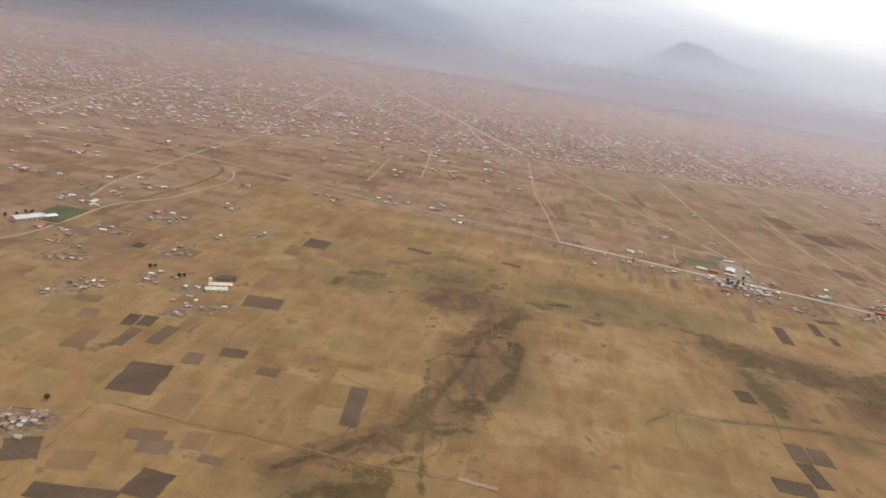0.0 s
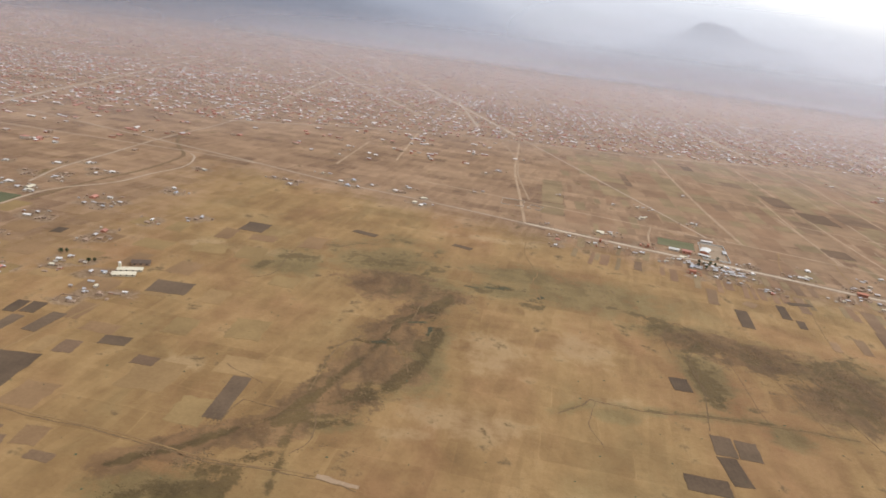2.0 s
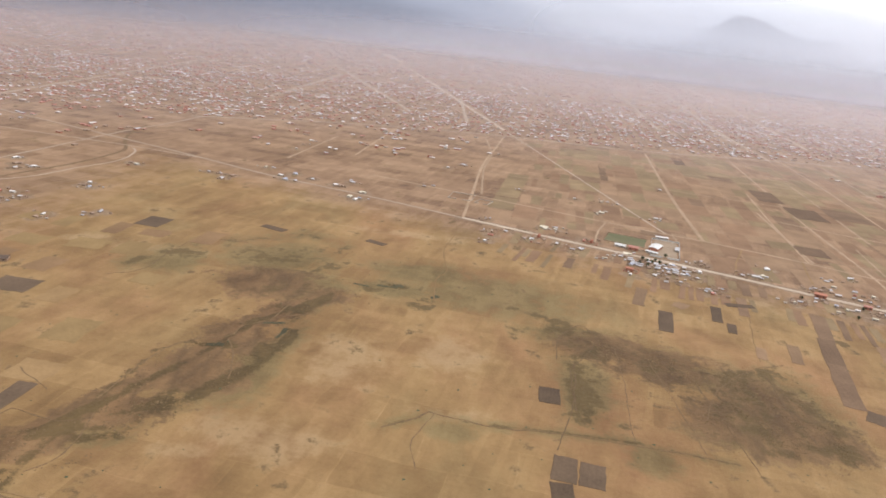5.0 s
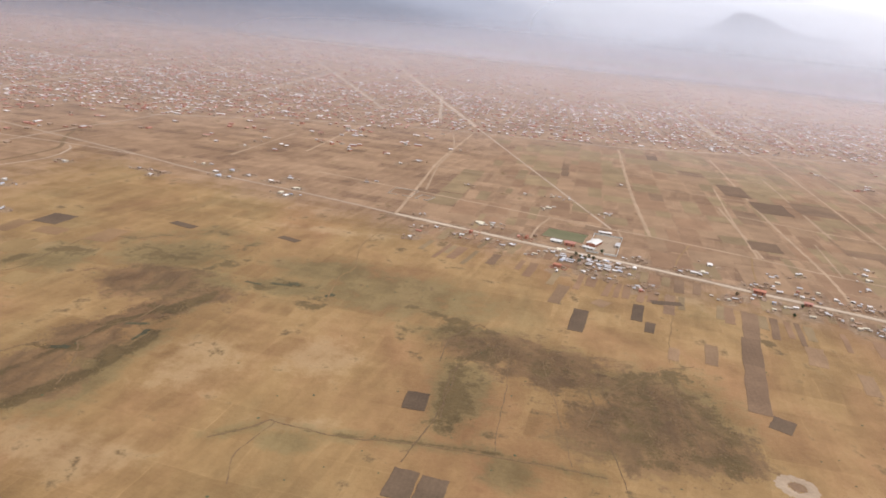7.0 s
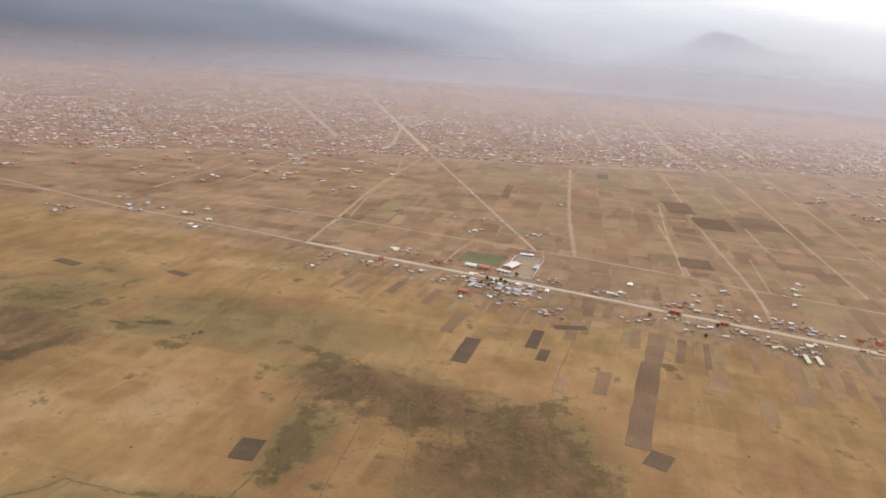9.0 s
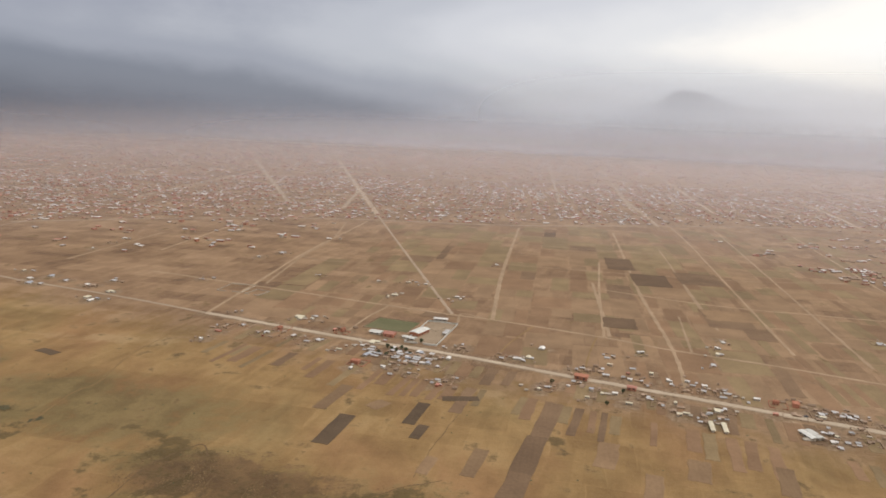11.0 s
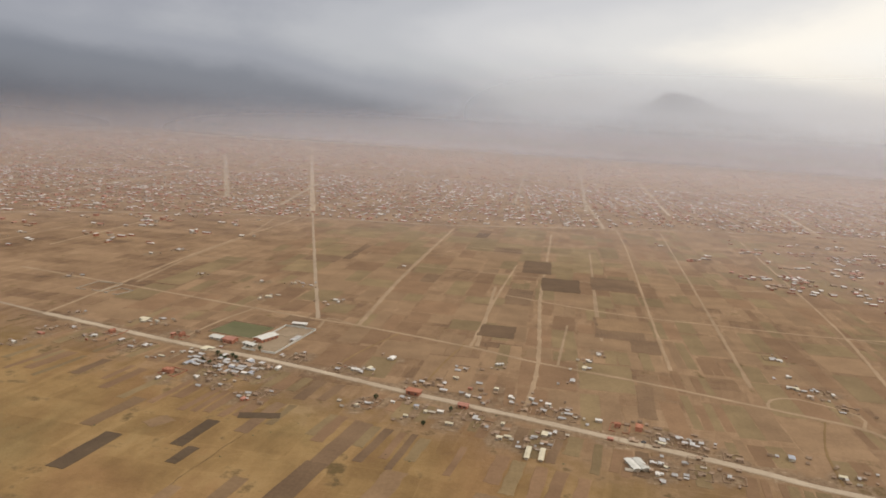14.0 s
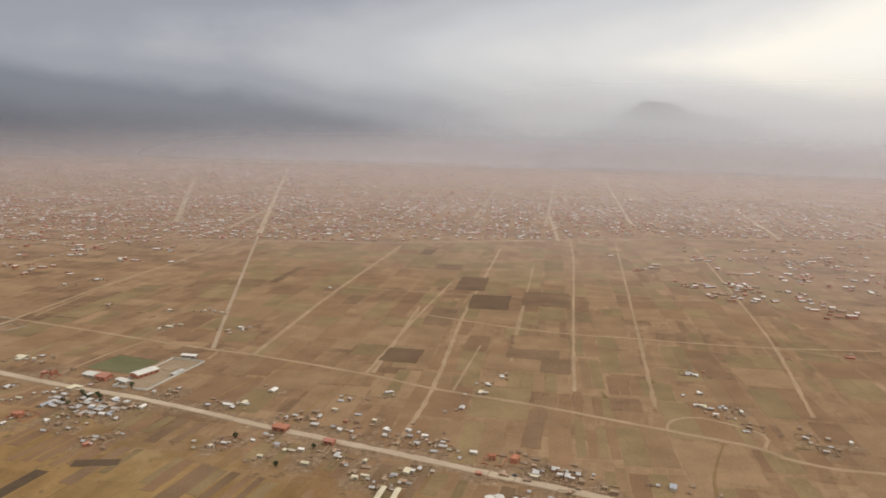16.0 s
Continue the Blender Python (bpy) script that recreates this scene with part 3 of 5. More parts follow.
# house spots by neighbourhood: turn, name, (x, y, width, roof)
HOUSES = [
    (-16, "roadside_west", [(42, 644, 7.5, "w"), (45, 649, 4.7, "b"), (-30, 713, 7.7, "b"), (-10, 700, 5.3, "w"), (44, 672, 5.9, "c"), (27, 708, 5.2, "z"), (93, 730, 4.1, "w"), (156, 568, 3.2, "w"), (160, 587, 6.2, "r"), (161, 596, 3.6, "a"), (156, 635, 3.2, "a"), (172, 602, 3.6, "z"), (186, 589, 3.4, "a"), (192, 589, 3.2, "w"), (198, 598, 3.9, "o"), (211, 584, 4.8, "z"), (204, 630, 6.5, "c"), (213, 627, 4.4, "c")]),
    (-16, "roadside_mid", [(222, 574, 4.0, "z"), (228, 578, 5.5, "w"), (234, 603, 3.4, "r"), (240, 602, 4.5, "o"), (236, 608, 3.2, "a"), (245, 563, 4.2, "w"), (259, 540, 5.3, "o"), (258, 530, 3.2, "w"), (258, 572, 3.2, "w"), (263, 581, 6.5, "c"), (275, 556, 3.2, "z"), (280, 551, 3.4, "z"), (280, 543, 3.2, "a"), (276, 536, 3.2, "w"), (279, 560, 3.2, "a")]),
    (-14, "village", [(284, 547, 3.3, "z"), (284, 532, 3.5, "a"), (288, 556, 3.2, "w"), (288, 543, 3.2, "a"), (292, 527, 3.2, "z"), (294, 566, 4.5, "w"), (292, 560, 3.2, "a"), (297, 558, 4.1, "z"), (301, 554, 3.3, "a"), (298, 546, 3.6, "w"), (308, 556, 3.2, "a"), (313, 557, 5.0, "w"), (307, 541, 3.2, "z"), (317, 523, 3.2, "w"), (313, 518, 3.2, "a"), (309, 511, 3.2, "r")]),
    (-14, "north_side", [(272, 597, 5.6, "r"), (321, 580, 4.2, "a"), (318, 575, 3.5, "a"), (345, 562, 4.1, "z"), (355, 564, 5.8, "w"), (358, 561, 3.4, "z"), (362, 568, 4.5, "w"), (372, 588, 5.7, "w"), (389, 550, 3.3, "z"), (393, 553, 3.2, "w"), (395, 549, 3.2, "a"), (385, 542, 3.2, "a"), (405, 553, 3.3, "z"), (416, 579, 4.2, "z"), (411, 563, 3.2, "w")]),
    (-16, "red_row", [(405, 542, 3.9, "z"), (403, 548, 3.2, "a"), (418, 538, 3.9, "w"), (419, 548, 3.2, "r"), (433, 550, 3.3, "w"), (434, 590, 3.3, "w"), (437, 591, 3.2, "w"), (424, 535, 3.2, "z"), (426, 531, 3.8, "a"), (440, 533, 3.9, "z"), (440, 540, 3.2, "w"), (451, 540, 3.2, "w"), (452, 533, 3.2, "z"), (459, 534, 3.2, "w"), (456, 526, 3.9, "z")]),
    (-14, "east_north", [(447, 524, 3.2, "a"), (468, 523, 4.2, "z"), (462, 526, 3.2, "a"), (476, 572, 4.7, "z"), (490, 610, 3.2, "w"), (499, 626, 3.6, "w"), (486, 595, 4.5, "c"), (482, 518, 4.5, "w"), (490, 513, 4.8, "o"), (500, 512, 4.5, "o"), (494, 499, 4.4, "a"), (484, 498, 3.2, "r"), (508, 500, 4.7, "z"), (508, 507, 3.2, "a"), (516, 504, 3.5, "z")]),
    (-14, "south_side", [(518, 499, 3.5, "a"), (521, 498, 3.2, "z"), (381, 522, 3.2, "w"), (387, 527, 3.2, "a"), (393, 518, 3.4, "b"), (398, 513, 3.2, "c"), (389, 506, 3.2, "c"), (365, 519, 3.2, "a"), (369, 518, 3.2, "z"), (364, 514, 3.2, "c"), (405, 514, 3.2, "w"), (420, 514, 3.2, "a"), (422, 510, 4.6, "z"), (410, 501, 5.0, "c"), (426, 502, 3.2, "a")]),
    (-12, "south_east", [(435, 505, 3.2, "w"), (433, 490, 4.1, "c"), (437, 492, 3.8, "c"), (449, 493, 3.6, "z"), (454, 497, 4.2, "w"), (453, 488, 3.8, "w"), (445, 490, 3.2, "a"), (459, 500, 3.2, "z"), (445, 483, 3.2, "a"), (498, 477, 3.2, "z"), (501, 476, 3.2, "z"), (498, 467, 3.2, "w"), (503, 474, 3.2, "w"), (496, 470, 3.2, "a"), (520, 485, 3.2, "a")]),
    (-10, "field_houses", [(349, 863, 3.4, "w"), (241, 758, 3.2, "w"), (269, 760, 3.2, "w"), (313, 713, 3.6, "w"), (316, 708, 3.6, "w"), (186, 769, 4.1, "z"), (262, 710, 6.4, "c"), (257, 703, 3.6, "c"), (614, 642, 4.5, "w"), (609, 607, 3.4, "w"), (602, 588, 3.7, "w"), (284, 756, 3.2, "w"), (306, 704, 3.2, "a"), (123, 867, 6.0, "z"), (108, 841, 4.7, "w")]),
    (-10, "east_yards", [(499, 623, 3.2, "w"), (491, 608, 3.2, "w"), (488, 595, 3.9, "z"), (617, 639, 4.9, "w"), (609, 606, 3.2, "w"), (605, 586, 3.2, "w"), (608, 575, 3.3, "w"), (608, 583, 3.4, "z"), (616, 584, 3.2, "z"), (623, 580, 3.4, "w"), (641, 548, 3.2, "z"), (646, 553, 3.3, "a"), (644, 533, 3.2, "z"), (661, 544, 3.3, "w"), (735, 688, 6.3, "r")]),
    (-16, "far_east_road", [(563, 492, 4.4, "b"), (538, 486, 4.3, "a"), (578, 477, 4.3, "c"), (586, 478, 3.2, "a"), (528, 469, 3.2, "z"), (517, 470, 3.2, "a"), (507, 497, 4.8, "c"), (504, 494, 3.2, "a"), (518, 499, 3.2, "z"), (521, 498, 3.6, "z"), (511, 503, 3.2, "a"), (524, 503, 3.2, "a"), (619, 559, 3.2, "a"), (535, 490, 3.2, "a")]),
    (0, "west_farm", [(-253, 462, 7.1, "r"), (-253, 541, 14.9, "c"), (-260, 537, 5.9, "z"), (-248, 532, 6.8, "c"), (-273, 549, 6.6, "w"), (-276, 536, 5.0, "z"), (-276, 580, 5.3, "w"), (-285, 589, 5.4, "a"), (-254, 579, 6.3, "z"), (-248, 572, 6.2, "a"), (-278, 627, 6.2, "w"), (-253, 592, 5.3, "a"), (-258, 640, 5.7, "w"), (-244, 621, 6.6, "a"), (-235, 606, 7.0, "z"), (-226, 618, 4.9, "w")]),
    (0, "west_north", [(-315, 613, 5.7, "w"), (-356, 619, 7.0, "z"), (-347, 614, 7.0, "a"), (-335, 608, 6.8, "a"), (-392, 674, 6.4, "w"), (-330, 612, 5.7, "a"), (-201, 535, 6.7, "r"), (-190, 538, 4.3, "w"), (-199, 517, 4.2, "w"), (-188, 520, 5.6, "a"), (-184, 513, 4.6, "z"), (-178, 528, 4.7, "z"), (-162, 590, 4.6, "w"), (-155, 577, 4.5, "b"), (-161, 580, 4.0, "a")]),
    (0, "west_middle", [(-215, 473, 5.7, "w"), (-213, 481, 4.0, "z"), (-203, 471, 4.3, "a"), (-234, 460, 4.3, "z"), (-229, 453, 5.1, "a"), (-228, 439, 5.0, "a"), (-212, 431, 4.5, "a"), (-218, 408, 4.7, "a"), (-211, 408, 4.7, "a"), (-207, 414, 3.9, "a"), (-157, 460, 7.4, "r"), (-158, 450, 4.9, "z"), (-159, 439, 4.8, "a"), (-152, 444, 4.0, "a"), (-154, 400, 3.3, "w"), (-153, 391, 3.2, "w")]),
    (0, "west_barns", [(-151, 406, 3.7, "z"), (-142, 401, 3.7, "a"), (-129, 387, 3.2, "z"), (-123, 390, 3.9, "b"), (-121, 348, 3.2, "w"), (-119, 359, 3.2, "z"), (-117, 368, 3.4, "w"), (-111, 359, 3.2, "a"), (-100, 365, 3.2, "w"), (-183, 367, 4.2, "a"), (-178, 366, 3.9, "z"), (-178, 377, 3.2, "w"), (-174, 378, 3.2, "r"), (-193, 356, 3.2, "c"), (-180, 373, 3.2, "a"), (-188, 371, 3.2, "a")]),
    (0, "southwest_hamlet", [(-145, 232, 3.6, "a"), (-140, 230, 3.5, "a"), (-137, 232, 4.0, "a"), (-132, 236, 3.2, "a"), (-141, 234, 3.2, "a"), (-141, 227, 3.5, "a"), (-133, 231, 3.2, "z"), (-141, 497, 3.5, "w"), (-113, 518, 4.5, "z"), (-142, 490, 3.2, "a"), (-115, 511, 4.0, "a")]),
    (-16, "west_roadside", [(-100, 679, 4.5, "w"), (-91, 677, 6.2, "a"), (-77, 674, 6.7, "a"), (-81, 661, 4.4, "z"), (-40, 700, 6.4, "w"), (-32, 686, 5.7, "b"), (-22, 685, 5.1, "z"), (15, 689, 4.6, "w"), (21, 688, 5.1, "a"), (36, 651, 4.9, "c"), (-165, 673, 5.1, "c"), (-172, 677, 4.6, "a"), (-65, 842, 3.5, "w"), (-66, 875, 3.6, "w"), (-64, 908, 4.5, "w"), (-63, 727, 3.2, "c")]),
]
MAIN = [(-449, 872), (-243, 785), (-134, 737), (-50, 697), (53, 662), (136, 629), (241, 590), (311, 568), (386, 538), (459, 511), (521, 487), (631, 448), (900, 415), (1500, 250)]
ground([(x, y) for turn, zone, rows in HOUSES for x, y, w, kind in rows])

# ---- roads ----
strip("road", MAIN[:6], 2.8, DIRT_ROAD, "pale narrow dirt road across dry fields")
strip("road", MAIN[5:], 4.0, MAIN_ROAD, "wide pale gravel main road lined with small houses", 0.25, 0.22)
strip("road", [(38, 754), (159, 713), (250, 681), (308, 661), (341, 652), (415, 623), (459, 601), (518, 579), (577, 553), (614, 536), (628, 522), (676, 512), (900, 500)], 2.8, TRACK, "pale dirt track running parallel to the main road")
strip("road", [(174, 1220), (264, 852), (311, 662)], 2.7, DIRT_ROAD, "broad straight pale dirt road into the town")
strip("road", [(387, 1148), (355, 840), (341, 652)], 3.2, TRACK, "straight pale dirt road between fields")
for line, wide in (([(437, 800), (422, 624)], 4), ([(519, 1147), (495, 944), (474, 771), (459, 601), (445, 516)], 4.2), ([(543, 951), (507, 681)], 3),
                   ([(623, 1240), (604, 1071), (556, 730), (539, 604)], 3.5), ([(687, 1235), (602, 720), (579, 584)], 3.5), ([(444, 772), (512, 740), (557, 727), (602, 720), (681, 708), (766, 708)], 3.5),
                   ([(136, 629), (140, 723), (146, 886), (161, 1034), (171, 1142)], 4), 
                   ([(414, 627), (402, 585), (393, 545)], 2.4), ([(370, 640), (352, 598), (342, 566)], 2.2), ([(487, 690), (478, 640), (470, 596)], 2.6), ([(336, 655), (318, 664), (316, 640)], 2.6),
                   ([(600, 540), (584, 505), (575, 470)], 2.4), ([(262, 678), (250, 640), (243, 605)], 2.6), ([(660, 1000), (560, 985), (470, 990), (380, 1010)], 2.6), ([(700, 860), (600, 846), (500, 850), (360, 870)], 2.6), ([(250, 850), (180, 840), (145, 860)], 2.6),
                   ([(-462, 776), (-359, 765), (-302, 759), (-209, 750), (-158, 740), (-134, 735)], 4.5), ([(-260, 428), (-251, 450), (-245, 492), (-238, 542), (-210, 587), (-199, 631), (-186, 679), (-193, 724), (-203, 740)], 4.2),
                   ([(-263, 557), (-269, 614), (-264, 690), (-257, 806), (-237, 988), (-238, 1276), (-240, 1600)], 5), ([(506, 656), (529, 841), (552, 1022)], 3), ([(659, 577), (699, 732), (742, 952), (789, 1199)], 3.5), ([(149, 729), (148, 861), (155, 973), (144, 1126)], 3), ([(461, 909), (438, 767), (418, 624)], 3), ([(577, 553), (583, 566), (599, 571), (623, 552), (615, 532)], 2.8), ([(694, 710), (745, 683), (800, 660)], 3), ([(-59, 785), (-45, 966)], 4), ([(1, 852), (13, 1110)], 4),
                   ([(133, 603), (133, 578), (128, 533), (133, 489), (128, 471), (130, 430)], 1.2), ([(-124, 199), (-119, 247), (-121, 261), (-119, 290), (-100, 369)], 2.0), ([(-122, 260), (-113, 253), (-81, 246), (-53, 242), (-27, 236), (-9, 232), (26, 230), (43, 225)], 1.3)):
    strip("track", line, wide * (0.42 if line[0][0] < -150 else 0.62 if wide > 2.5 else 0.5), DIRT_ROAD if line[0][0] < -150 and wide > 3 else TRACK if wide > 2.5 else FAINT_TRACK, "narrow pale dirt track worn into the plain" if wide > 2.5 else "faint footpath worn into dry grass", 0.09, 0.35)
strip("road", TOWN_EDGE[2:9], 5.0, DIRT_ROAD, "pale dirt road along the edge of the town")

# ---- ploughed fields ----
faint = random.Random(17)
FAINT_PLOTS = [(-151, 306, -4, 10, 22, OLD_BROWN), (-110, 338, -4, 9, 20, OLD_BROWN), (-92, 322, -6, 16, 10, OLD_BROWN), (-106, 300, -4, 7, 16, OLD_TAN), (-52, 285, -4, 20, 26, OLD_TAN), (-20, 302, -4, 18, 16, OLD_TAN), (-86, 226, 4, 12, 9, DARK_PARCEL), (-110, 212, 4, 14, 12, OLD_BROWN), (-73, 233, 2, 9, 12, OLD_BROWN)]
for k in range(56):                                       # loosely in rows, none touching another
    x, y = -238 + 30 * (k % 8) + faint.uniform(-3, 3), 262 + 38 * (k // 8) + faint.uniform(-4, 4)
    if min(math.hypot(x - p[0], y - p[1]) for p in FAINT_PLOTS[:9]) > 26 and faint.random() < 0.8:
        FAINT_PLOTS.append((x, y, -4 + faint.uniform(-4, 4), faint.uniform(9, 22), faint.uniform(10, 27), faint.choice((OLD_TAN, OLD_OLIVE, OLD_OLIVE, OLD_BROWN))))
FIELDS = [(-111, 276, 0, 19, 28), (-17, 275, -3, 7.5, 35), (-82, 381, 0, 21, 18), (-139, 334, 0, 6, 14), (-131, 335, 0, 7, 13), (-118, 321, -8, 7, 22), (-133, 314, -5, 6, 21),
          (-80, 311, 0, 12, 9), (-72, 513, -5, 17, 22), (6, 533, -22, 19, 7), (80, 530, -25, 15, 6)]
FIELDS2 = [(-182, 452, 0, 7, 11), (-129, 215, 20, 12, 14), (-101, 194, 0, 28, 8), (-80, 204, -10, 12, 15), (190, 340, -3, 9, 14), (265, 450, -12, 8, 33), (192, 285, -8, 9, 16), (202, 283, -8, 9, 15), (190, 266, 0, 8, 20), (175, 254, -8, 17, 11)]
FIELDS3 = [(342, 360, -30, 9, 12), (301, 473, -13, 6, 27), (304, 452, -14, 5, 15), (322, 495, 8, 19, 6)]
for row in FIELDS + FIELDS2 + FIELDS3:
    patch("ploughed_field", *row, PLOUGHED, "dark brown freshly ploughed field in dry grassland", 0.14, 0.028)
for row in ((257, 488, -15, 7, 34), (330, 425, -14, 6, 26), (388, 440, -15, 9, 26), (402, 412, -15, 7, 24), (310, 420, -14, 5, 16), (425, 430, -16, 9, 20), (460, 425, -16, 7, 26), (-170, 354, 5, 13, 10), (-161, 335, 10, 9, 11), (281, 481, -40, 8, 11), (-64, 222, -8, 9, 5), (529, 700, -5, 38, 34)):
    patch("fallow_field", *row, PARCEL, "brown fallow field in dry grassland", 0.12, 0.05, group="fallow fields")
for row in ((512, 550, -10, 9, 48), (534, 650, -8, 18, 30), (-96, 300, 0, 8, 12), (-60, 296, -4, 10, 8), (-92, 233, 4, 14, 7), (342, 393, -15, 9.5, 52), (353, 434, -15, 9.5, 42), (365, 474, -16, 8.5, 46)):
    patch("turned_field", *row, DARK_PARCEL, "brown turned field in dry grassland", 0.11, 0.05, group="turned fields")
for row in ((482, 905, -6, 28, 66), (548, 842, -6, 42, 58), (497, 826, -6, 34, 56), (524, 690, -7, 34, 56), (436, 662, -8, 24, 30)):
    patch("turned_field", *row, DARK_PARCEL, "dark turned field among paler plots", 0.12, 0.03, group="turned fields")
for x, y, rot, w, d, mat in FAINT_PLOTS:
    patch("faint_field", x, y, rot, w, d, mat, "old tilled field nearly grown over with dry grass", 0.06, 0.05, group="old fields")
patch("crop_field", -258, 497, -3, 24, 40, CROP, "green crop field with planted rows", 0.5, 0.01, group="")

# ---- haze painted on tinted see-through sheets ----
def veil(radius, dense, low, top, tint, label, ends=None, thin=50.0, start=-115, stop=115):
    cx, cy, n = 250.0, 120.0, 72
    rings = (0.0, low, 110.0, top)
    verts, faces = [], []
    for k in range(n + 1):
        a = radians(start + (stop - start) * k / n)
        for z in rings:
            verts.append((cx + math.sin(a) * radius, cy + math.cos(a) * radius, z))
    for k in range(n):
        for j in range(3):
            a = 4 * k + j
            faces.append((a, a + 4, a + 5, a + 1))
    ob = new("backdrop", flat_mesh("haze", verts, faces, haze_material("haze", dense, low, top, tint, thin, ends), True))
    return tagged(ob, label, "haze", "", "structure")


HAZE_SHEET = "thin lilac-grey tinted sheet that paints haze over the plain"
# sheet tints turn greyer and bluer outward to paint in distance haze
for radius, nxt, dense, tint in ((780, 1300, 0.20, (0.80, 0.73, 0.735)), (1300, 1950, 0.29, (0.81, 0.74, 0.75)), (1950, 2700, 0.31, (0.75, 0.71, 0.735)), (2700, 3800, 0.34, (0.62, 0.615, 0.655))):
    veil(radius, dense, 150 * (1 - radius / nxt) * 1.1, 150 + radius * 0.016, tint, HAZE_SHEET)
veil(3800, 0.84, 34, 264, (0.61, 0.615, 0.66), "pale blue-grey tinted sheet that paints haze before the far range", (-2300.0, 300.0))
# western sheet tinted dark: the cloud bank's shade is put into its colour
veil(3860, 0.78, 34, 264, (0.24, 0.25, 0.285), "haze sheet tinted dark blue-grey for the shade under the cloud bank", (300.0, -2300.0))
# added pale sheet, low down: painted haze that half hides the range
veil(4050, 0.93, 100.0, 620.0, (0.76, 0.775, 0.81), "pale added sheet that paints haze in front of the far range", (-300.0, 1300.0), 215.0, -10, 80)

# ---- the town ----
def town(name, label, region, count, seed, size, mats, tall=1.0):
    """Hundreds of small one- and two-storey houses in blocks: every house a body with eaves and a sloping or flat roof."""
    rng = np.random.RandomState(seed)
    verts, faces, index = [], [], []
    made = 0
    while made < count:
        spot = region(rng)
        if spot is None:
            continue
        x, y, turn = spot
        w, d = rng.uniform(*size) * rng.choice([1.0, 1.0, 1.7]), rng.uniform(size[0], size[1])
        h = rng.choice([1.3, 1.6, 2.9], p=[0.55, 0.35, 0.10]) * tall
        c, s = math.cos(turn), math.sin(turn)
        gable = rng.uniform() < 0.45
        rise = 0.6 if gable else rng.uniform(0.1, 0.4)
        base = len(verts)
        o = 0.3
        pts = [(-w, -d, 0), (w, -d, 0), (w, d, 0), (-w, d, 0), (-w, -d, h), (w, -d, h), (w, d, h), (-w, d, h)]
        if gable:
            pts += [(-w - o, -d - o, h - 0.1), (w + o, -d - o, h - 0.1), (w + o, d + o, h - 0.1), (-w - o, d + o, h - 0.1), (-w - o, 0, h + rise), (w + o, 0, h + rise)]
            roof = [(8, 9, 13, 12), (10, 11, 12, 13), (8, 12, 11), (9, 10, 13)]
        else:
            pts += [(-w - o, -d - o, h + 0.05), (w + o, -d - o, h + 0.05), (w + o, d + o, h + rise), (-w - o, d + o, h + rise)]
            roof = [(8, 9, 10, 11), (4, 5, 9, 8), (6, 7, 11, 10)]
        k = 0.5
        verts += [(x + k * (u * c - v * s), y + k * (u * s + v * c), z) for u, v, z in pts]
        wall = int(rng.choice(3, p=[0.50, 0.44, 0.06]))
        top = 3 + int(rng.choice(4, p=[0.20, 0.21, 0.45, 0.14]))
        for f in ((0, 1, 5, 4), (1, 2, 6, 5), (2, 3, 7, 6), (3, 0, 4, 7)):
            faces.append(tuple(base + q for q in f))
            index.append(wall)
        for f in roof:
            faces.append(tuple(base + q for q in f))
            index.append(top)
        made += 1
    me = bpy.data.meshes.new(name)
    me.from_pydata(verts, [], faces)
    for m in mats:
        me.materials.append(m)
    me.polygons.foreach_set("material_index", index)
    me.update()
    return tagged(new(name, me), label, "houses", "", "stuff")


EDGE_X, EDGE_Y = [p[0] for p in TOWN_EDGE], [p[1] for p in TOWN_EDGE]


STREETS = [(4, 1336, -453, 2584, 9), (485, 1510, 571, 2593, 6), (609, 1442, 824, 3142, 7), (764, 1480, 998, 3010, 6), (974, 2996, 1200, 4600, 12), (1465, 3043, 1950, 4500, 14), (109, 1279, 73, 1699, 6),
           (-246, 1306, -262, 2001, 7), (972, 2996, 1348, 2238, 9), (174, 1220, -378, 3523, 8), (606, 1240, 640, 1700, 5), (960, 1330, 1090, 1900, 6), (1180, 1350, 1330, 2100, 6), (-500, 900, -620, 1900, 6), (-880, 1290, 100, 1500, 6)]


def in_street(x, y):
    for ax, ay, bx, by, wide in STREETS:
        dx, dy = bx - ax, by - ay
        q = ((x - ax) * dx + (y - ay) * dy) / (dx * dx + dy * dy)
        if 0 < q < 1 and abs((x - ax) * dy - (y - ay) * dx) < (wide / 2 + 4.5) * math.hypot(dx, dy):
            return True
    return False


def block_spot(near, far, spacing, keep):
    """A place in the street grid of the town, between two distances past its edge."""
    def spot(rng):
        depth = near + (far - near) * rng.uniform() ** 0.8
        x = rng.uniform(-1100 - 0.5 * depth, 1500 + 0.6 * depth)
        y = np.interp(x, EDGE_X, EDGE_Y) + depth
        turn = 0.09 + 0.12 * math.sin(x / 420.0) + 0.1 * math.sin(y / 510.0 + 1.0)
        c, s = math.cos(turn), math.sin(turn)
        u, v = x * c + y * s, -x * s + y * c
        u, v = round(u / spacing) * spacing, round(v / spacing) * spacing
        if round(u / spacing) % 5 == 0 or round(v / spacing) % 9 == 0:
            return None
        q = noise.noise(Vector((x / 160.0, y / 160.0, 3.0)))
        if q + keep < rng.uniform(-0.6, 0.6):
            return None
        if in_street(x, y):
            return None
        u, v = u + rng.uniform(-3, 3), v + rng.uniform(-3, 3)
        return u * c - v * s, u * s + v * c, turn + rng.uniform(-0.06, 0.06) + (math.pi / 2 if rng.uniform() < 0.4 else 0)
    return spot


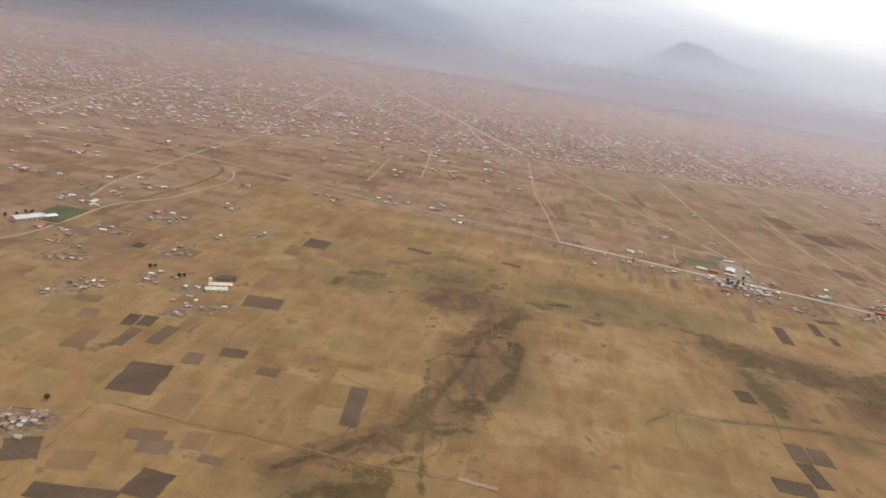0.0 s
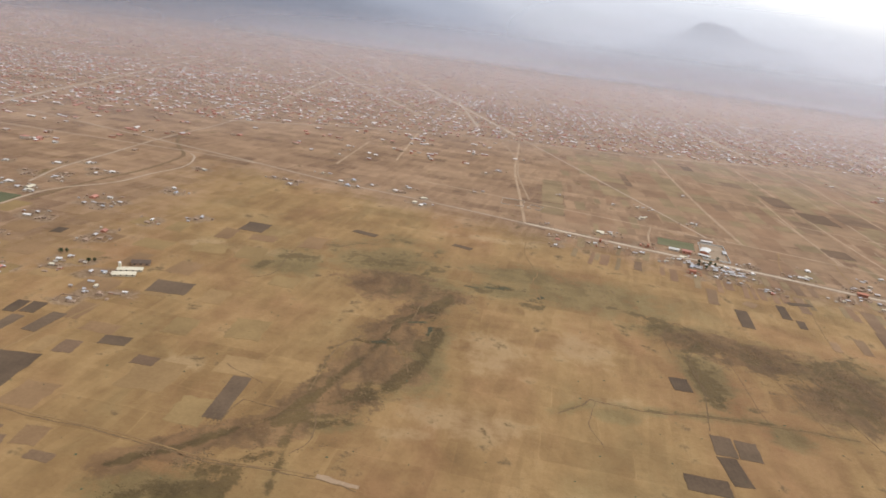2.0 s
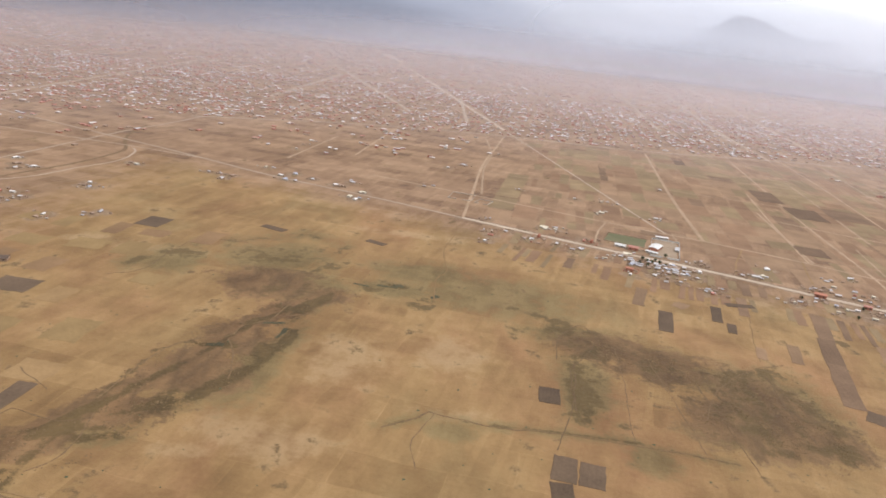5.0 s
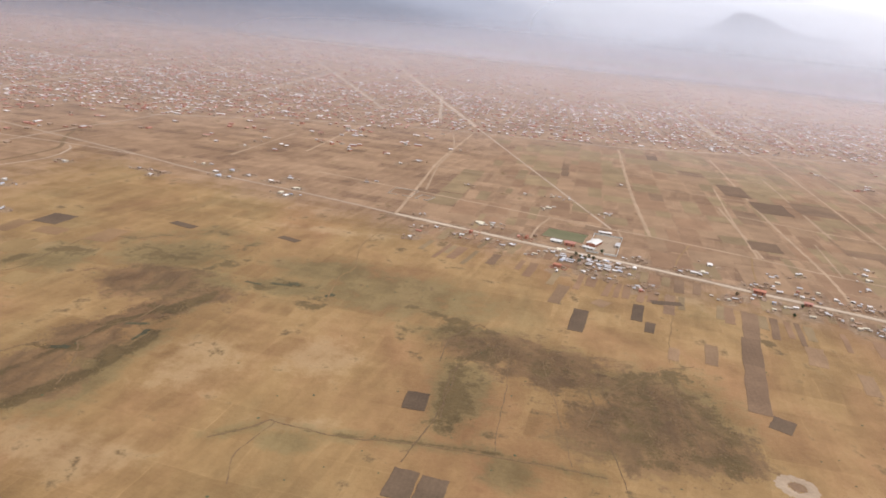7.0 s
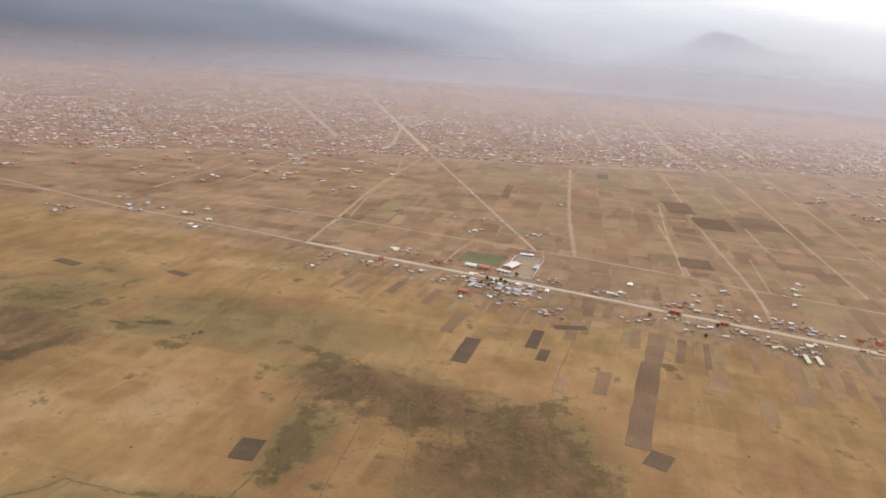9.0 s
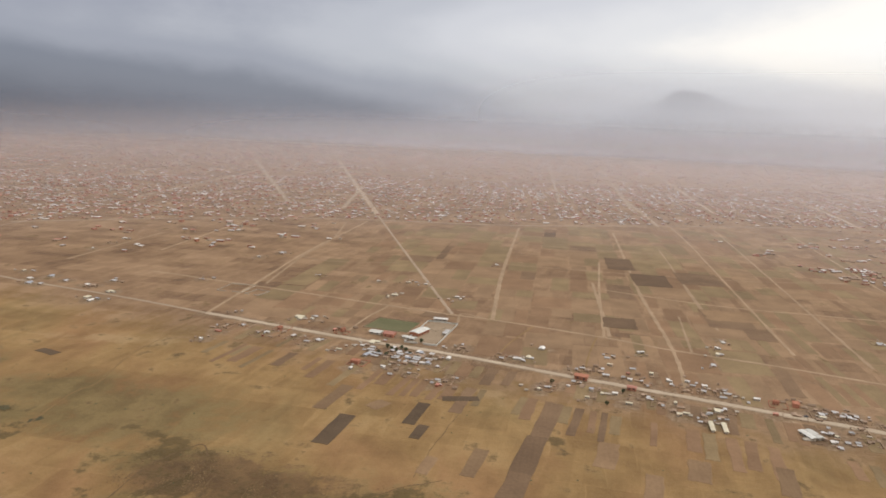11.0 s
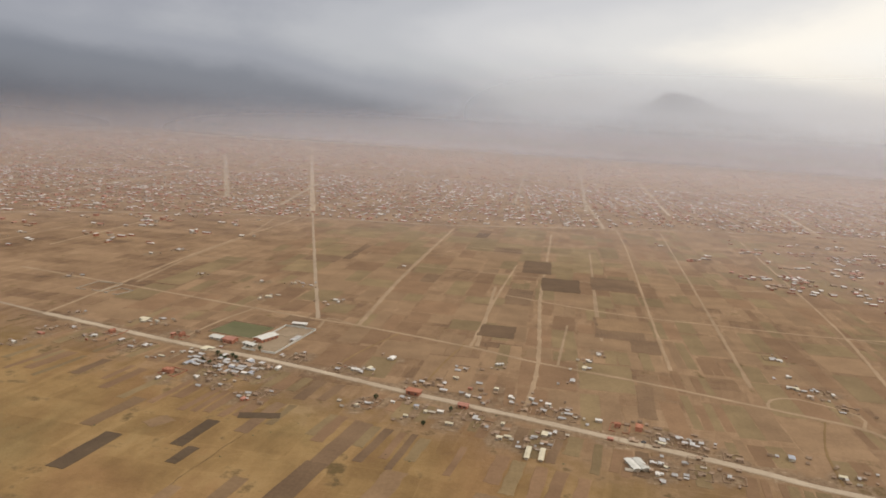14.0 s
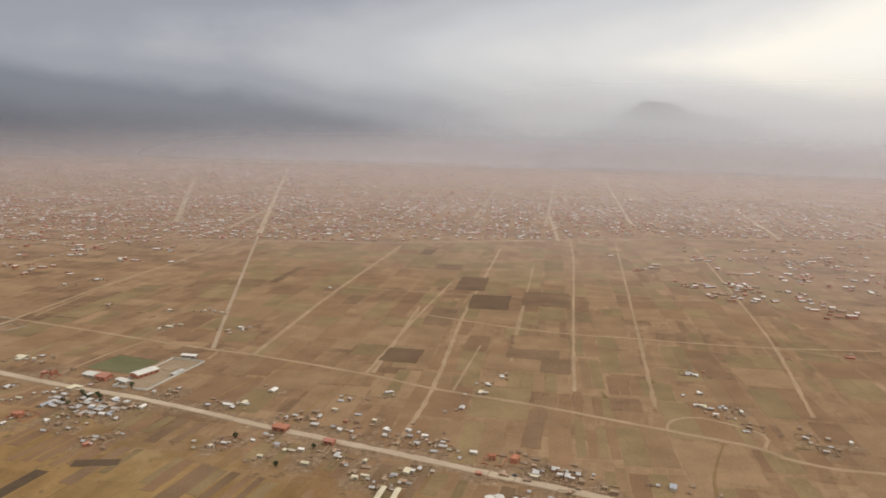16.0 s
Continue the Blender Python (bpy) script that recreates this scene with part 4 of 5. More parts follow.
MATS = [ADOBE, BRICK, PLASTER, ZINC, WHITE_ROOF, RUST_ROOF, RED_ROOF]
town("town", "dense low town of brick and adobe houses with zinc roofs", block_spot(4, 800, 10.0, 0.14), 16000, 3, (2.2, 5.4), MATS)
town("town", "hazy far part of a low brick town", block_spot(800, 3200, 17.0, 0.1), 17000, 4, (3.2, 8), MATS)

for ax, ay, bx, by, wide in STREETS:
    strip("street", [(ax, ay), (bx, by)], wide, DIRT_ROAD, "straight pale dirt street through the town", 0.15, 0.2, step=25.0)


def scatter_spot(boxes):
    """Loose plots on the fields in front of the town."""
    def spot(rng):
        x0, y0, x1, y1, tight = boxes[rng.randint(len(boxes))]
        x, y = rng.uniform(x0, x1), rng.uniform(y0, y1)
        if noise.noise(Vector((x / 45.0, y / 45.0, 9.0))) < tight:
            return None
        return x, y, -0.15 + rng.uniform(-0.1, 0.1) + (math.pi / 2 if rng.uniform() < 0.3 else 0)
    return spot


town("scattered_houses", "scattered small houses with zinc roofs on the fields", scatter_spot([(690, 830, 800, 1000, 0.1), (740, 800, 900, 1000, 0.05), (760, 950, 950, 1200, 0.0), (850, 900, 1150, 1300, 0.0), (950, 750, 1400, 1250, 0.0), (-900, 820, -400, 900, 0.0), (640, 950, 760, 1180, 0.3), (-420, 700, -180, 950, 0.25), (-150, 830, 140, 1080, 0.2), (-40, 900, 170, 1130, 0.1), (-600, 600, -330, 900, 0.2)]), 620, 8, (2.4, 5.5), MATS)

# ---- the far range ----
def mountain():
    xs = np.linspace(550, 3200, 80)
    verts, faces = [], []
    for x in xs:
        crest = 60 + 330 * math.exp(-abs((x - 1480) / 260) ** 2) + 250 * math.exp(-((x - 1950) / 420) ** 2) + 130 * math.exp(-((x - 900) / 260) ** 2)
        crest = (90 + 0.66 * crest) * min(1, (x - 550) / 550, (3200 - x) / 500) + 22 * noise.fractal(Vector((x / 160.0, 2.0, 0.0)), 1.0, 2.0, 5)
        y = 4480 - 0.00006 * (x - 900) ** 2
        for k, (dy, f) in enumerate(((-260, 0.0), (-170, 0.35), (-80, 0.75), (0, 1.0), (120, 0.0))):
            j = 18 * noise.noise(Vector((x / 60.0, k * 3.0, 4.0))) if 0 < k < 3 else 0
            verts.append((x, y + dy, max(-2, crest * f + j) if f else -2))
    for k in range(len(xs) - 1):
        for j in range(4):
            a = 5 * k + j
            faces.append((a, a + 5, a + 6, a + 1))
    me = flat_mesh("mountain", verts, faces, ROCK, True)
    return tagged(new("mountain", me), "faint grey mountain ridge on the skyline", "mountain", "", "structure")


mountain()


# ---- worked plots ----
def plots():
    rng = random.Random(5)
    names = [("field_plot", RED_PLOT, "brown fallow field plot beside others"), ("field_plot", DRY_PLOT, "olive-brown stubble field plot beside others"), ("field_plot", DARK_PARCEL, "dark ploughed field plot beside others")]
    # long strips that run down to the main road, some in two lengths
    for near, far, chance in ((8, 40, 0.85), (42, 80, 0.6)):
        x = 150.0
        while x < 600:
            w = rng.uniform(2.5, 7)
            d = rng.uniform(0.5, 0.95) * (far - near)
            y = np.interp(x, [136, 305, 459, 540, 650], [629, 568, 511, 481, 440]) - near - d / 2 - rng.uniform(0, 3)
            if rng.random() < chance and x - (near + d / 2) * 0.25 > 150:
                name, mat, label = names[rng.choice((0, 0, 0, 0, 1, 1, 1, 2))]
                patch(name, x - (near + d / 2) * 0.25, y, -14 + rng.uniform(-2, 2), w, d, mat, label, 0.10, 0.08, group="field plots")
            x += w + rng.uniform(0.3, 5)
    # between the main road and the town: a full patchwork, columns along the tracks, each cut into plots
    def clear(x, y, w, d):
        return not (238 < x < 330 and 575 < y < 675) and y - d / 2 > np.interp(x, [136, 305, 459, 540, 660, 900], [629, 568, 511, 481, 438, 415]) + 4 and y + d / 2 < np.interp(x, EDGE_X, EDGE_Y) - 8

    tones = [("field_plot", TILLED, "tan tilled field plot beside others"), ("field_plot", OLIVE_PLOT, "olive-brown grazed field plot beside others"), ("field_plot", RED_PLOT, "red-brown bare field plot beside others"), names[2]]
    col = 150.0
    while col < 760:
        wide = rng.uniform(16, 34)
        y = np.interp(col, [136, 305, 459, 540, 660, 900], [629, 568, 511, 481, 438, 415]) + rng.uniform(5, 14)
        while y < 1230:
            deep = rng.uniform(22, 60)
            n = rng.choice((1, 1, 2, 2, 3, 4)) if y < 800 else rng.choice((1, 1, 2))
            lean = (y - 600) * 0.115                                      # the columns run a little east of north
            for k in range(n):
                if rng.random() < 0.16:
                    continue
                w = wide / n
                x = col + lean + (k + 0.5) * w
                d = deep * (rng.uniform(0.6, 1.0) if n > 2 else 1.0)
                if clear(x, y + d / 2, w, d):
                    name, mat, label = tones[rng.choice((0, 0, 0, 1, 1, 1, 1, 2, 2) if col > 470 else (0, 0, 0, 0, 0, 0, 1, 1, 2, 2, 2, 2) if y < 720 else (0, 0, 0, 1, 1, 1, 1, 1, 1, 2, 2, 3))]
                    patch(name, x, y + d / 2, -6.5 + rng.uniform(-1, 1), w - 0.7, d - 1.0, mat, label, 0.03, 0.018, group="field plots", skew=rng.uniform(-0.03, 0.03))
            y += deep + rng.choice((0.5, 0.8, 3.0))
        col += wide + rng.choice((0.6, 1.0, 3.5))


plots()


# ---- houses ----
ROOFS = {"w": (WHITE_ROOF, PLASTER, "white metal roof"), "z": (ZINC, ADOBE, "grey zinc roof"), "c": (CREAM_ROOF, PLASTER, "cream sheet roof"), "r": (RED_ROOF, BRICK, "red roof"),
         "o": (BRICK, BRICK, "unfinished orange brick top"), "a": (RUST_ROOF, ADOBE, "brown weathered roof"), "b": (BLUE_ROOF, PLASTER, "blue-grey metal roof")}


def roof_mesh(w, d, h, rise, over, gable):
    """A thin sheet with eaves: two slopes, or one that falls to the front."""
    bm = bmesh.new()
    x, y, th = w / 2 + over, d / 2 + over, 0.09
    if gable:
        line = [(-y, h - 0.12), (0, h + rise), (y, h - 0.12)]
    else:
        line = [(-y, h + 0.06), (y, h + rise)]
    low = [[bm.verts.new((sx, v, z)) for v, z in line] for sx in (-x, x)]
    top = [[bm.verts.new((sx, v, z + th)) for v, z in line] for sx in (-x, x)]
    n = len(line)
    for k in range(n - 1):
        bm.faces.new((top[0][k], top[1][k], top[1][k + 1], top[0][k + 1]))
        bm.faces.new((low[0][k + 1], low[1][k + 1], low[1][k], low[0][k]))
        for s in (0, 1):
            q = (low[s][k], low[s][k + 1], top[s][k + 1], top[s][k])
            bm.faces.new(q if s else q[::-1])
    bm.faces.new((low[0][0], low[1][0], top[1][0], top[0][0]))
    bm.faces.new((top[0][-1], top[1][-1], low[1][-1], low[0][-1]))
    bmesh.ops.recalc_face_normals(bm, faces=bm.faces)
    return bm


def wall_mesh(w, d, h, rise, gable):
    bm = bmesh.new()
    x, y = w / 2, d / 2
    if gable:
        end = [(-y, 0), (y, 0), (y, h), (0, h + rise), (-y, h)]
    else:
        end = [(-y, 0), (y, 0), (y, h + rise), (-y, h)]
    a = [bm.verts.new((-x, v, z)) for v, z in end]
    b = [bm.verts.new((x, v, z)) for v, z in end]
    bm.faces.new(a[::-1])
    bm.faces.new(b)
    for k in range(len(end)):
        j = (k + 1) % len(end)
        bm.faces.new((a[k], a[j], b[j], b[k]))
    bmesh.ops.recalc_face_normals(bm, faces=bm.faces)
    return bm


def house(x, y, rot, w, d, h, kind, gable, rng, group, where):
    roof, wall, text = ROOFS[kind]
    size = "small" if w < 5.5 else "long" if w > 10 else "low"
    base = tagged(new("house"), f"{size} house with {text} {where}", "house", group)
    base.matrix_world = pose(x, y, 0, 0, 0, rot)
    rise = 0.13 * d if gable else 0.2
    part("wall", wall_mesh(w, d, h, rise, gable), wall, base)
    if kind == "o":
        bm = bmesh.new()                                      # bare slab with corner columns left for another floor
        box(bm, -w / 2 - 0.2, -d / 2 - 0.2, h + rise, w / 2 + 0.2, d / 2 + 0.2, h + rise + 0.2)
        for sx in (-1, 0, 1):
            for sy in (-1, 1):
                box(bm, sx * (w / 2 - 0.3) - 0.15, sy * (d / 2 - 0.3) - 0.15, h + rise + 0.2, sx * (w / 2 - 0.3) + 0.15, sy * (d / 2 - 0.3) + 0.15, h + rise + 0.6)
        part("roof", bm, BRICK, base, "bare orange brick roof slab with column stubs")
    else:
        part("roof", roof_mesh(w, d, h, rise, 0.13, gable), roof, base, text)
    if kind != "o" and rng.random() < 0.45:                   # a lower wing set at right angles
        side, ww, wd, wh = rng.choice((-1, 1)), d * rng.uniform(0.6, 0.9), w * rng.uniform(0.35, 0.6), h * 0.85
        at = Matrix.Translation((side * (w / 2 - ww / 2 + 0.02), -d / 2 - wd / 2 - 0.03, 0)) 
        for name, bm, mat in (("wing_wall", wall_mesh(ww, wd, wh, 0.15, False), wall), ("wing_roof", roof_mesh(ww, wd, wh, 0.15, 0.1, False), rng.choice((roof, ZINC, RUST_ROOF)))):
            bmesh.ops.transform(bm, matrix=at, verts=bm.verts)
            part(name, bm, mat, base)
    bm = bmesh.new()
    box(bm, -0.25, -d / 2 - 0.05, 0, 0.25, -d / 2 + 0.05, min(0.95, h - 0.1))
    part("door", bm, RUST_ROOF, base)
    for sx in (-0.32, 0.32):
        bm = bmesh.new()
        box(bm, sx * w - 0.2, -d / 2 - 0.04, 0.45, sx * w + 0.2, -d / 2 + 0.05, 0.8)
        part("window", bm, GLASS, base)
    return base


def yard_wall(x, y, rot, w, d, gap, mat, label, h=0.75):
    """A walled yard, open at the gate."""
    base = tagged(new("yard_wall"), label, "wall", "yard walls")
    base.matrix_world = pose(x, y, 0, 0, 0, rot)
    t = 0.22
    for x0, y0, x1, y1 in ((-w / 2, -d / 2, -gap / 2, -d / 2 + t), (gap / 2, -d / 2, w / 2, -d / 2 + t), (-w / 2, d / 2 - t, w / 2, d / 2), (-w / 2, -d / 2 + t, -w / 2 + t, d / 2 - t), (w / 2 - t, -d / 2 + t, w / 2, d / 2 - t)):
        bm = bmesh.new()
        box(bm, x0, y0, 0, x1, y1, h)
        bmesh.ops.subdivide_edges(bm, edges=[e for e in bm.edges if e.calc_length() > 3], cuts=4)
        for v in bm.verts:
            if v.co.z > 0.3:
                v.co.z += random.uniform(-0.2, 0.05)
        part("wall_side", bm, mat, base)
    return base


rng = random.Random(11)
WHERE = {"roadside_west": "beside the dirt road", "roadside_mid": "beside the main road", "village": "in the roadside village", "north_side": "beside the main road", "red_row": "beside the main road",
         "east_north": "beside the main road", "south_side": "beside the main road", "south_east": "beside the main road", "field_houses": "alone in the fields", "east_yards": "among brown fields",
         "far_east_road": "beside the main road", "west_farm": "beside the farm track", "west_north": "on the dry plain", "west_middle": "on the dry plain", "west_barns": "near the barns",
         "southwest_hamlet": "in a small hamlet", "west_roadside": "beside the dirt road"}
for turn, zone, rows in HOUSES:
    for x, y, w, kind in rows:
        w *= 0.62
        if kind == "w" and rng.random() < (0.5 if zone.startswith(("west", "southwest", "far")) else 0.4):
            kind = rng.choice("zzac")
        gable = rng.random() < 0.6 and kind != "o"
        side = rng.choice((0, 90))
        rot = turn + side + rng.uniform(-5, 5)
        w *= rng.uniform(0.95, 1.65) if w < 4.5 else 1.0
        d = max(1.5, w * rng.uniform(0.42, 0.72))
        h = rng.uniform(0.9, 1.3) if kind != "o" else 1.9
        house(x, y, rot, w, d, h, kind, gable, rng, zone.replace("_", " ") + " houses", WHERE[zone])
        if kind in "azo" and rng.random() < 0.55:
            mat = ADOBE if kind != "o" else BRICK
            yard_wall(x + rng.uniform(-2, 2), y + rng.uniform(-3, 3), turn + rng.uniform(-4, 4), w + rng.uniform(4, 8), d + rng.uniform(5, 9), 3.0, mat, "low crumbling adobe wall round a dirt yard" if mat is ADOBE else "low red brick wall round a dirt yard", 0.5)

# the crowded core of the village, in short rows below the main road
core = random.Random(31)
for row in range(5):
    for k in range(7):
        if core.random() < 0.2:
            continue
        along, down = -26 + k * 6.4 + core.uniform(-1.2, 1.2) + row * 1.1, 9 + row * 4.6 + core.uniform(-0.8, 0.8)
        x, y = 293 + along * 0.945 - down * 0.33, 574.5 - along * 0.33 - down * 0.945
        kind = core.choice("zzzzzbaa")
        w = core.uniform(2.6, 5.4)
        house(x, y, -19 + core.choice((0, 0, 90)) + core.uniform(-4, 4), w, core.uniform(1.7, 2.6), core.uniform(0.95, 1.3), kind, core.random() < 0.4, core, "village houses", "in the roadside village")
ALL_SPOTS = [(x, y, turn) for turn, zone, rows in HOUSES for x, y, w, kind in rows]


def clutter_spot(rng):
    x, y, turn = ALL_SPOTS[rng.randint(len(ALL_SPOTS))]
    a, q = rng.uniform(0, 2 * math.pi), rng.uniform(3.0, 11.0)
    px, py = x + math.cos(a) * q, y + math.sin(a) * q
    if line_distance(np.array([px]), np.array([py]), MAIN)[0] < 5.0:
        return None
    return px, py, radians(turn) + rng.uniform(-0.1, 0.1)


town("outbuildings", "small sheds, pens and adobe ruins round the houses", clutter_spot, 520, 21, (0.6, 2.2), [ADOBE, ADOBE, BRICK, ZINC, PLASTER, RUST_ROOF, ADOBE], 0.45)

# ---- the school and its ground ----
patch("sports_pitch", 270.5, 624, -16, 31, 26, TURF, "green turf sports pitch beside the school", 0.16, 0.01, group="", category="pitch")
patch("school_yard", 300, 611, -13, 18, 52, YARD, "pale packed-earth school yard", 0.15, 0.03, group="", category="yard")
patch("turned_field", 297, 656, -14, 17, 13, DARK_PARCEL, "brown turned field behind the school", 0.15, 0.05, group="turned fields")
patch("village_ground", 279, 556, -15, 20, 34, DARK_PARCEL, "dark trodden earth among village houses", 0.05, 0.14, group="", category="yard")


def hall(x, y, rot, w, d, h, roof, wall, label, gable=True, category="building", over=0.5):
    base = tagged(new("hall"), label, category)
    base.matrix_world = pose(x, y, 0, 0, 0, rot)
    rise = 0.10 * d if gable else 0.2
    part("wall", wall_mesh(w, d, h, rise, gable), wall, base)
    part("roof", roof_mesh(w, d, h, rise, over, gable), roof, base)
    n = max(2, int(w / 3)) if h > 1 else 0
    for k in range(n):
        for s in (-1, 1):
            bm = bmesh.new()
            c = -w / 2 + (k + 0.5) * w / n
            box(bm, c - 0.5, s * d / 2 - 0.06, 0.55, c + 0.5, s * d / 2 + 0.06, max(0.7, min(1.3, h - 0.3)))
            part("window", bm, GLASS, base)
    return base


hall(285.5, 593, -30, 9, 3.4, 1.6, PALE_ROOF, PLASTER, "long school building with pale metal roof", category="school")
hall(291, 607, 63, 14, 7, 2.4, PALE_ROOF, BRICK, "wide brick school hall with pale grey roof", category="school")
hall(303.5, 642, -6, 9.5, 3.4, 1.8, WHITE_ROOF, PLASTER, "white-roofed classroom block beside the pitch", category="school")
hall(301, 621, -30, 10, 11, 0.25, YARD, PLASTER, "raised pale concrete sports court of the school", False, "court", 0.0)
hall(309, 610, 75, 9, 2.6, 1.5, ZINC, PLASTER, "low grey-roofed school block along the yard wall", category="school")
hall(262.5, 602, -20, 8, 5.5, 1.6, PALE_ROOF, PLASTER, "pale grey-roofed building beside the pitch")
hall(272, 597.5, -16, 7, 6, 2.4, RED_ROOF, BRICK, "red-roofed brick building beside the pitch")
hall(390, 536, -18, 7.2, 4, 2.1, BRICK, BRICK, "half-built red brick two-storey building by the road", False)
hall(416, 523, -18, 4.6, 3.4, 1.9, RED_ROOF, BRICK, "red brick building by the main road")
hall(488.9, 473, -76, 9, 2.7, 1.5, PALE_ROOF, PLASTER, "large white twin-roofed shed beside the main road")
hall(492.7, 474, -76, 9, 2.7, 1.5, PALE_ROOF, PLASTER, "large white twin-roofed shed beside the main road")
hall(445, 477, 80, 11, 1.4, 1.1, CREAM_ROOF, PLASTER, "narrow long cream-roofed stall row")
hall(451, 476, 80, 11, 1.4, 1.1, CREAM_ROOF, PLASTER, "narrow long cream-roofed stall row")
hall(-112, 390, 18, 12, 5, 1.3, CREAM_ROOF, CREAM_ROOF, "cream-roofed long barn on the dry plain", category="barn")
hall(-112, 398, 18, 13, 4.5, 1.3, CREAM_ROOF, CREAM_ROOF, "cream-roofed long barn on the dry plain", category="barn")
hall(-111, 410, 18, 10, 6, 1.7, BARK, ADOBE, "dark-roofed shed behind the barns", category="shed")
hall(-267, 474, 55, 20, 9, 2.7, ZINC, PLASTER, "large grey-roofed farm warehouse beside the trees", category="warehouse")
hall(-258, 484, 55, 9, 5, 2.1, WHITE_ROOF, PLASTER, "white-roofed farm shed beside the warehouse", category="shed")

yard_wall(299.5, 610, -13, 22, 54, 4, PALE_ROOF, "pale plastered wall round the school yard", 1.2)
yard_wall(270.5, 624, -16, 33, 28, 4, ADOBE, "low adobe wall round the sports pitch", 0.5)
yard_wall(131, 707, -8, 22, 26, 5, PLASTER, "pale earth wall round an old enclosure", 0.7)
yard_wall(152, 695, -20, 13, 16, 4, PLASTER, "pale earth wall round an old enclosure", 0.7)


def silo():
    base = tagged(new("silo"), "slim cream cylindrical silo beside the barns", "silo")
    base.matrix_world = pose(-118.5, 399, 0)
    bm = bmesh.new()
    bmesh.ops.create_cone(bm, cap_ends=True, segments=20, radius1=0.95, radius2=0.95, depth=3.6, matrix=Matrix.Translation((0, 0, 1.8)))
    part("tank", bm, CREAM_ROOF, base)
    bm = bmesh.new()
    bmesh.ops.create_cone(bm, cap_ends=True, segments=20, radius1=1.05, radius2=0.15, depth=0.9, matrix=Matrix.Translation((0, 0, 4.05)))
    part("roof", bm, WHITE_ROOF, base)


silo()


def ring_bank():
    """A round pale earth bank about a sunken dark middle."""
    rng = random.Random(4)
    verts, faces, n = [], [], 72
    for k in range(n):
        a = 2 * math.pi * k / n
        j = 0.8 * noise.noise(Vector((math.cos(a) * 2.5, math.sin(a) * 2.5, 8.0))) + rng.uniform(-0.35, 0.35)
        for r, z in ((3.2 + j, 0.05), (4.2 + j, 0.35), (5.8 + j * 0.7, 0.4), (7.6 + j * 1.6, -0.05)):
            verts.append((math.cos(a) * r, math.sin(a) * r * 1.05, z))
    for k in range(n):
        for i in range(3):
            a, b = 4 * k + i, 4 * ((k + 1) % n) + i
            faces.append((a, a + 1, b + 1, b))
    ob = new("ring_bank", flat_mesh("ring_bank", verts, faces, YARD, True))
    ob.matrix_world = pose(331, 315, 0)
    tagged(ob, "round pale earth bank of a dry water reservoir", "reservoir")


ring_bank()
patch("reservoir_bed", 331, 315, 10, 5.2, 5.6, DARK_PARCEL, "dark damp bed of a dry water reservoir", 0.06, 0.12, group="", category="reservoir")


# ---- streams and ditches: dark damp lines of reed and silt ----
for line, wide in (([(-26, 303), (-21, 299), (-7, 289)], 1.2), ([(-14, 256), (-11, 272), (-8, 274), (9, 270), (19, 276)], 1.2), ([(14, 288), (15, 310), (17, 327), (24, 345), (40, 356), (42, 368), (51, 380), (57, 409)], 1.5),
                   ([(41, 353), (49, 337), (54, 316)], 1.6), ([(16, 241), (22, 252), (18, 278)], 1.2), ([(122, 296), (135, 306), (139, 312), (142, 311), (158, 308), (172, 307), (187, 309), (219, 308), (242, 307), (262, 304)], 1.5)):
    strip("ditch", line, wide * 0.34, DAMP, "dark damp ditch with reeds across dry grass", 0.07, 0.9, "ditch", 0.0, 2.0, 0.9)
for line, wide in (([(204, 378), (202, 347), (195, 315), (190, 297)], 1.4), ([(-49, 410), (-36, 425), (-35, 465), (-29, 490), (1, 494)], 1.2), ([(258, 336), (271, 367), (296, 396), (317, 408)], 1.2),
                   ([(196, 378), (199, 404), (212, 426), (219, 410), (209, 382), (202, 368), (201, 329)], 1.2), ([(305, 409), (313, 444), (325, 489)], 0.8),
                   ([(243, 392), (247, 350), (250, 308)], 1.0), ([(262, 372), (266, 330), (268, 298)], 1.0), ([(228, 404), (226, 360), (222, 311)], 0.9), ([(142, 312), (135, 290), (138, 272)], 1.0), ([(302, 392), (300, 350), (303, 318)], 1.4), ([(-113, 251.5), (-81, 244.5), (-53, 240.5), (-27, 234.5), (-9, 230.5), (26, 228.5), (43, 223.5)], 1.6), ([(-125, 196), (-121, 220), (-120, 247)], 1.2), ([(-27, 236), (-18, 232), (-9, 232), (0, 230)], 1.2)):
    strip("ditch", line, wide * 0.34, DAMP, "dark damp ditch with reeds across dry grass", 0.07, 0.9, "ditch", 0.0, 2.0, 0.9)
strip("stream", [(-237, 511), (-228, 571), (-213, 630), (-206, 672), (-204, 717), (-211, 742), (-224, 764), (-243, 811), (-256, 879)], 3.6, DAMP, "dark winding stream channel beside a dirt road", 0.06, 0.35, "stream", 0.0, 6.0)
for row in ((107, 450, 10, 6, 4), (101, 447, 0, 12, 2.5), (37, 345, 15, 7, 3), (62, 366, 80, 12, 2), (130, 440, 60, 6, 3), (55, 376, 20, 10, 2), (86, 444, -10, 9, 2)):
    patch("sedge_patch", *row, SEDGE, "dark green sedge round a small pool", 0.08, 0.3, group="sedge patches", category="plants")
patch("sand_bank", 36, 228, -14, 15, 2.4, TRACK, "pale washed sand bank in the grass", 0.1, 0.2, group="", category="sand")


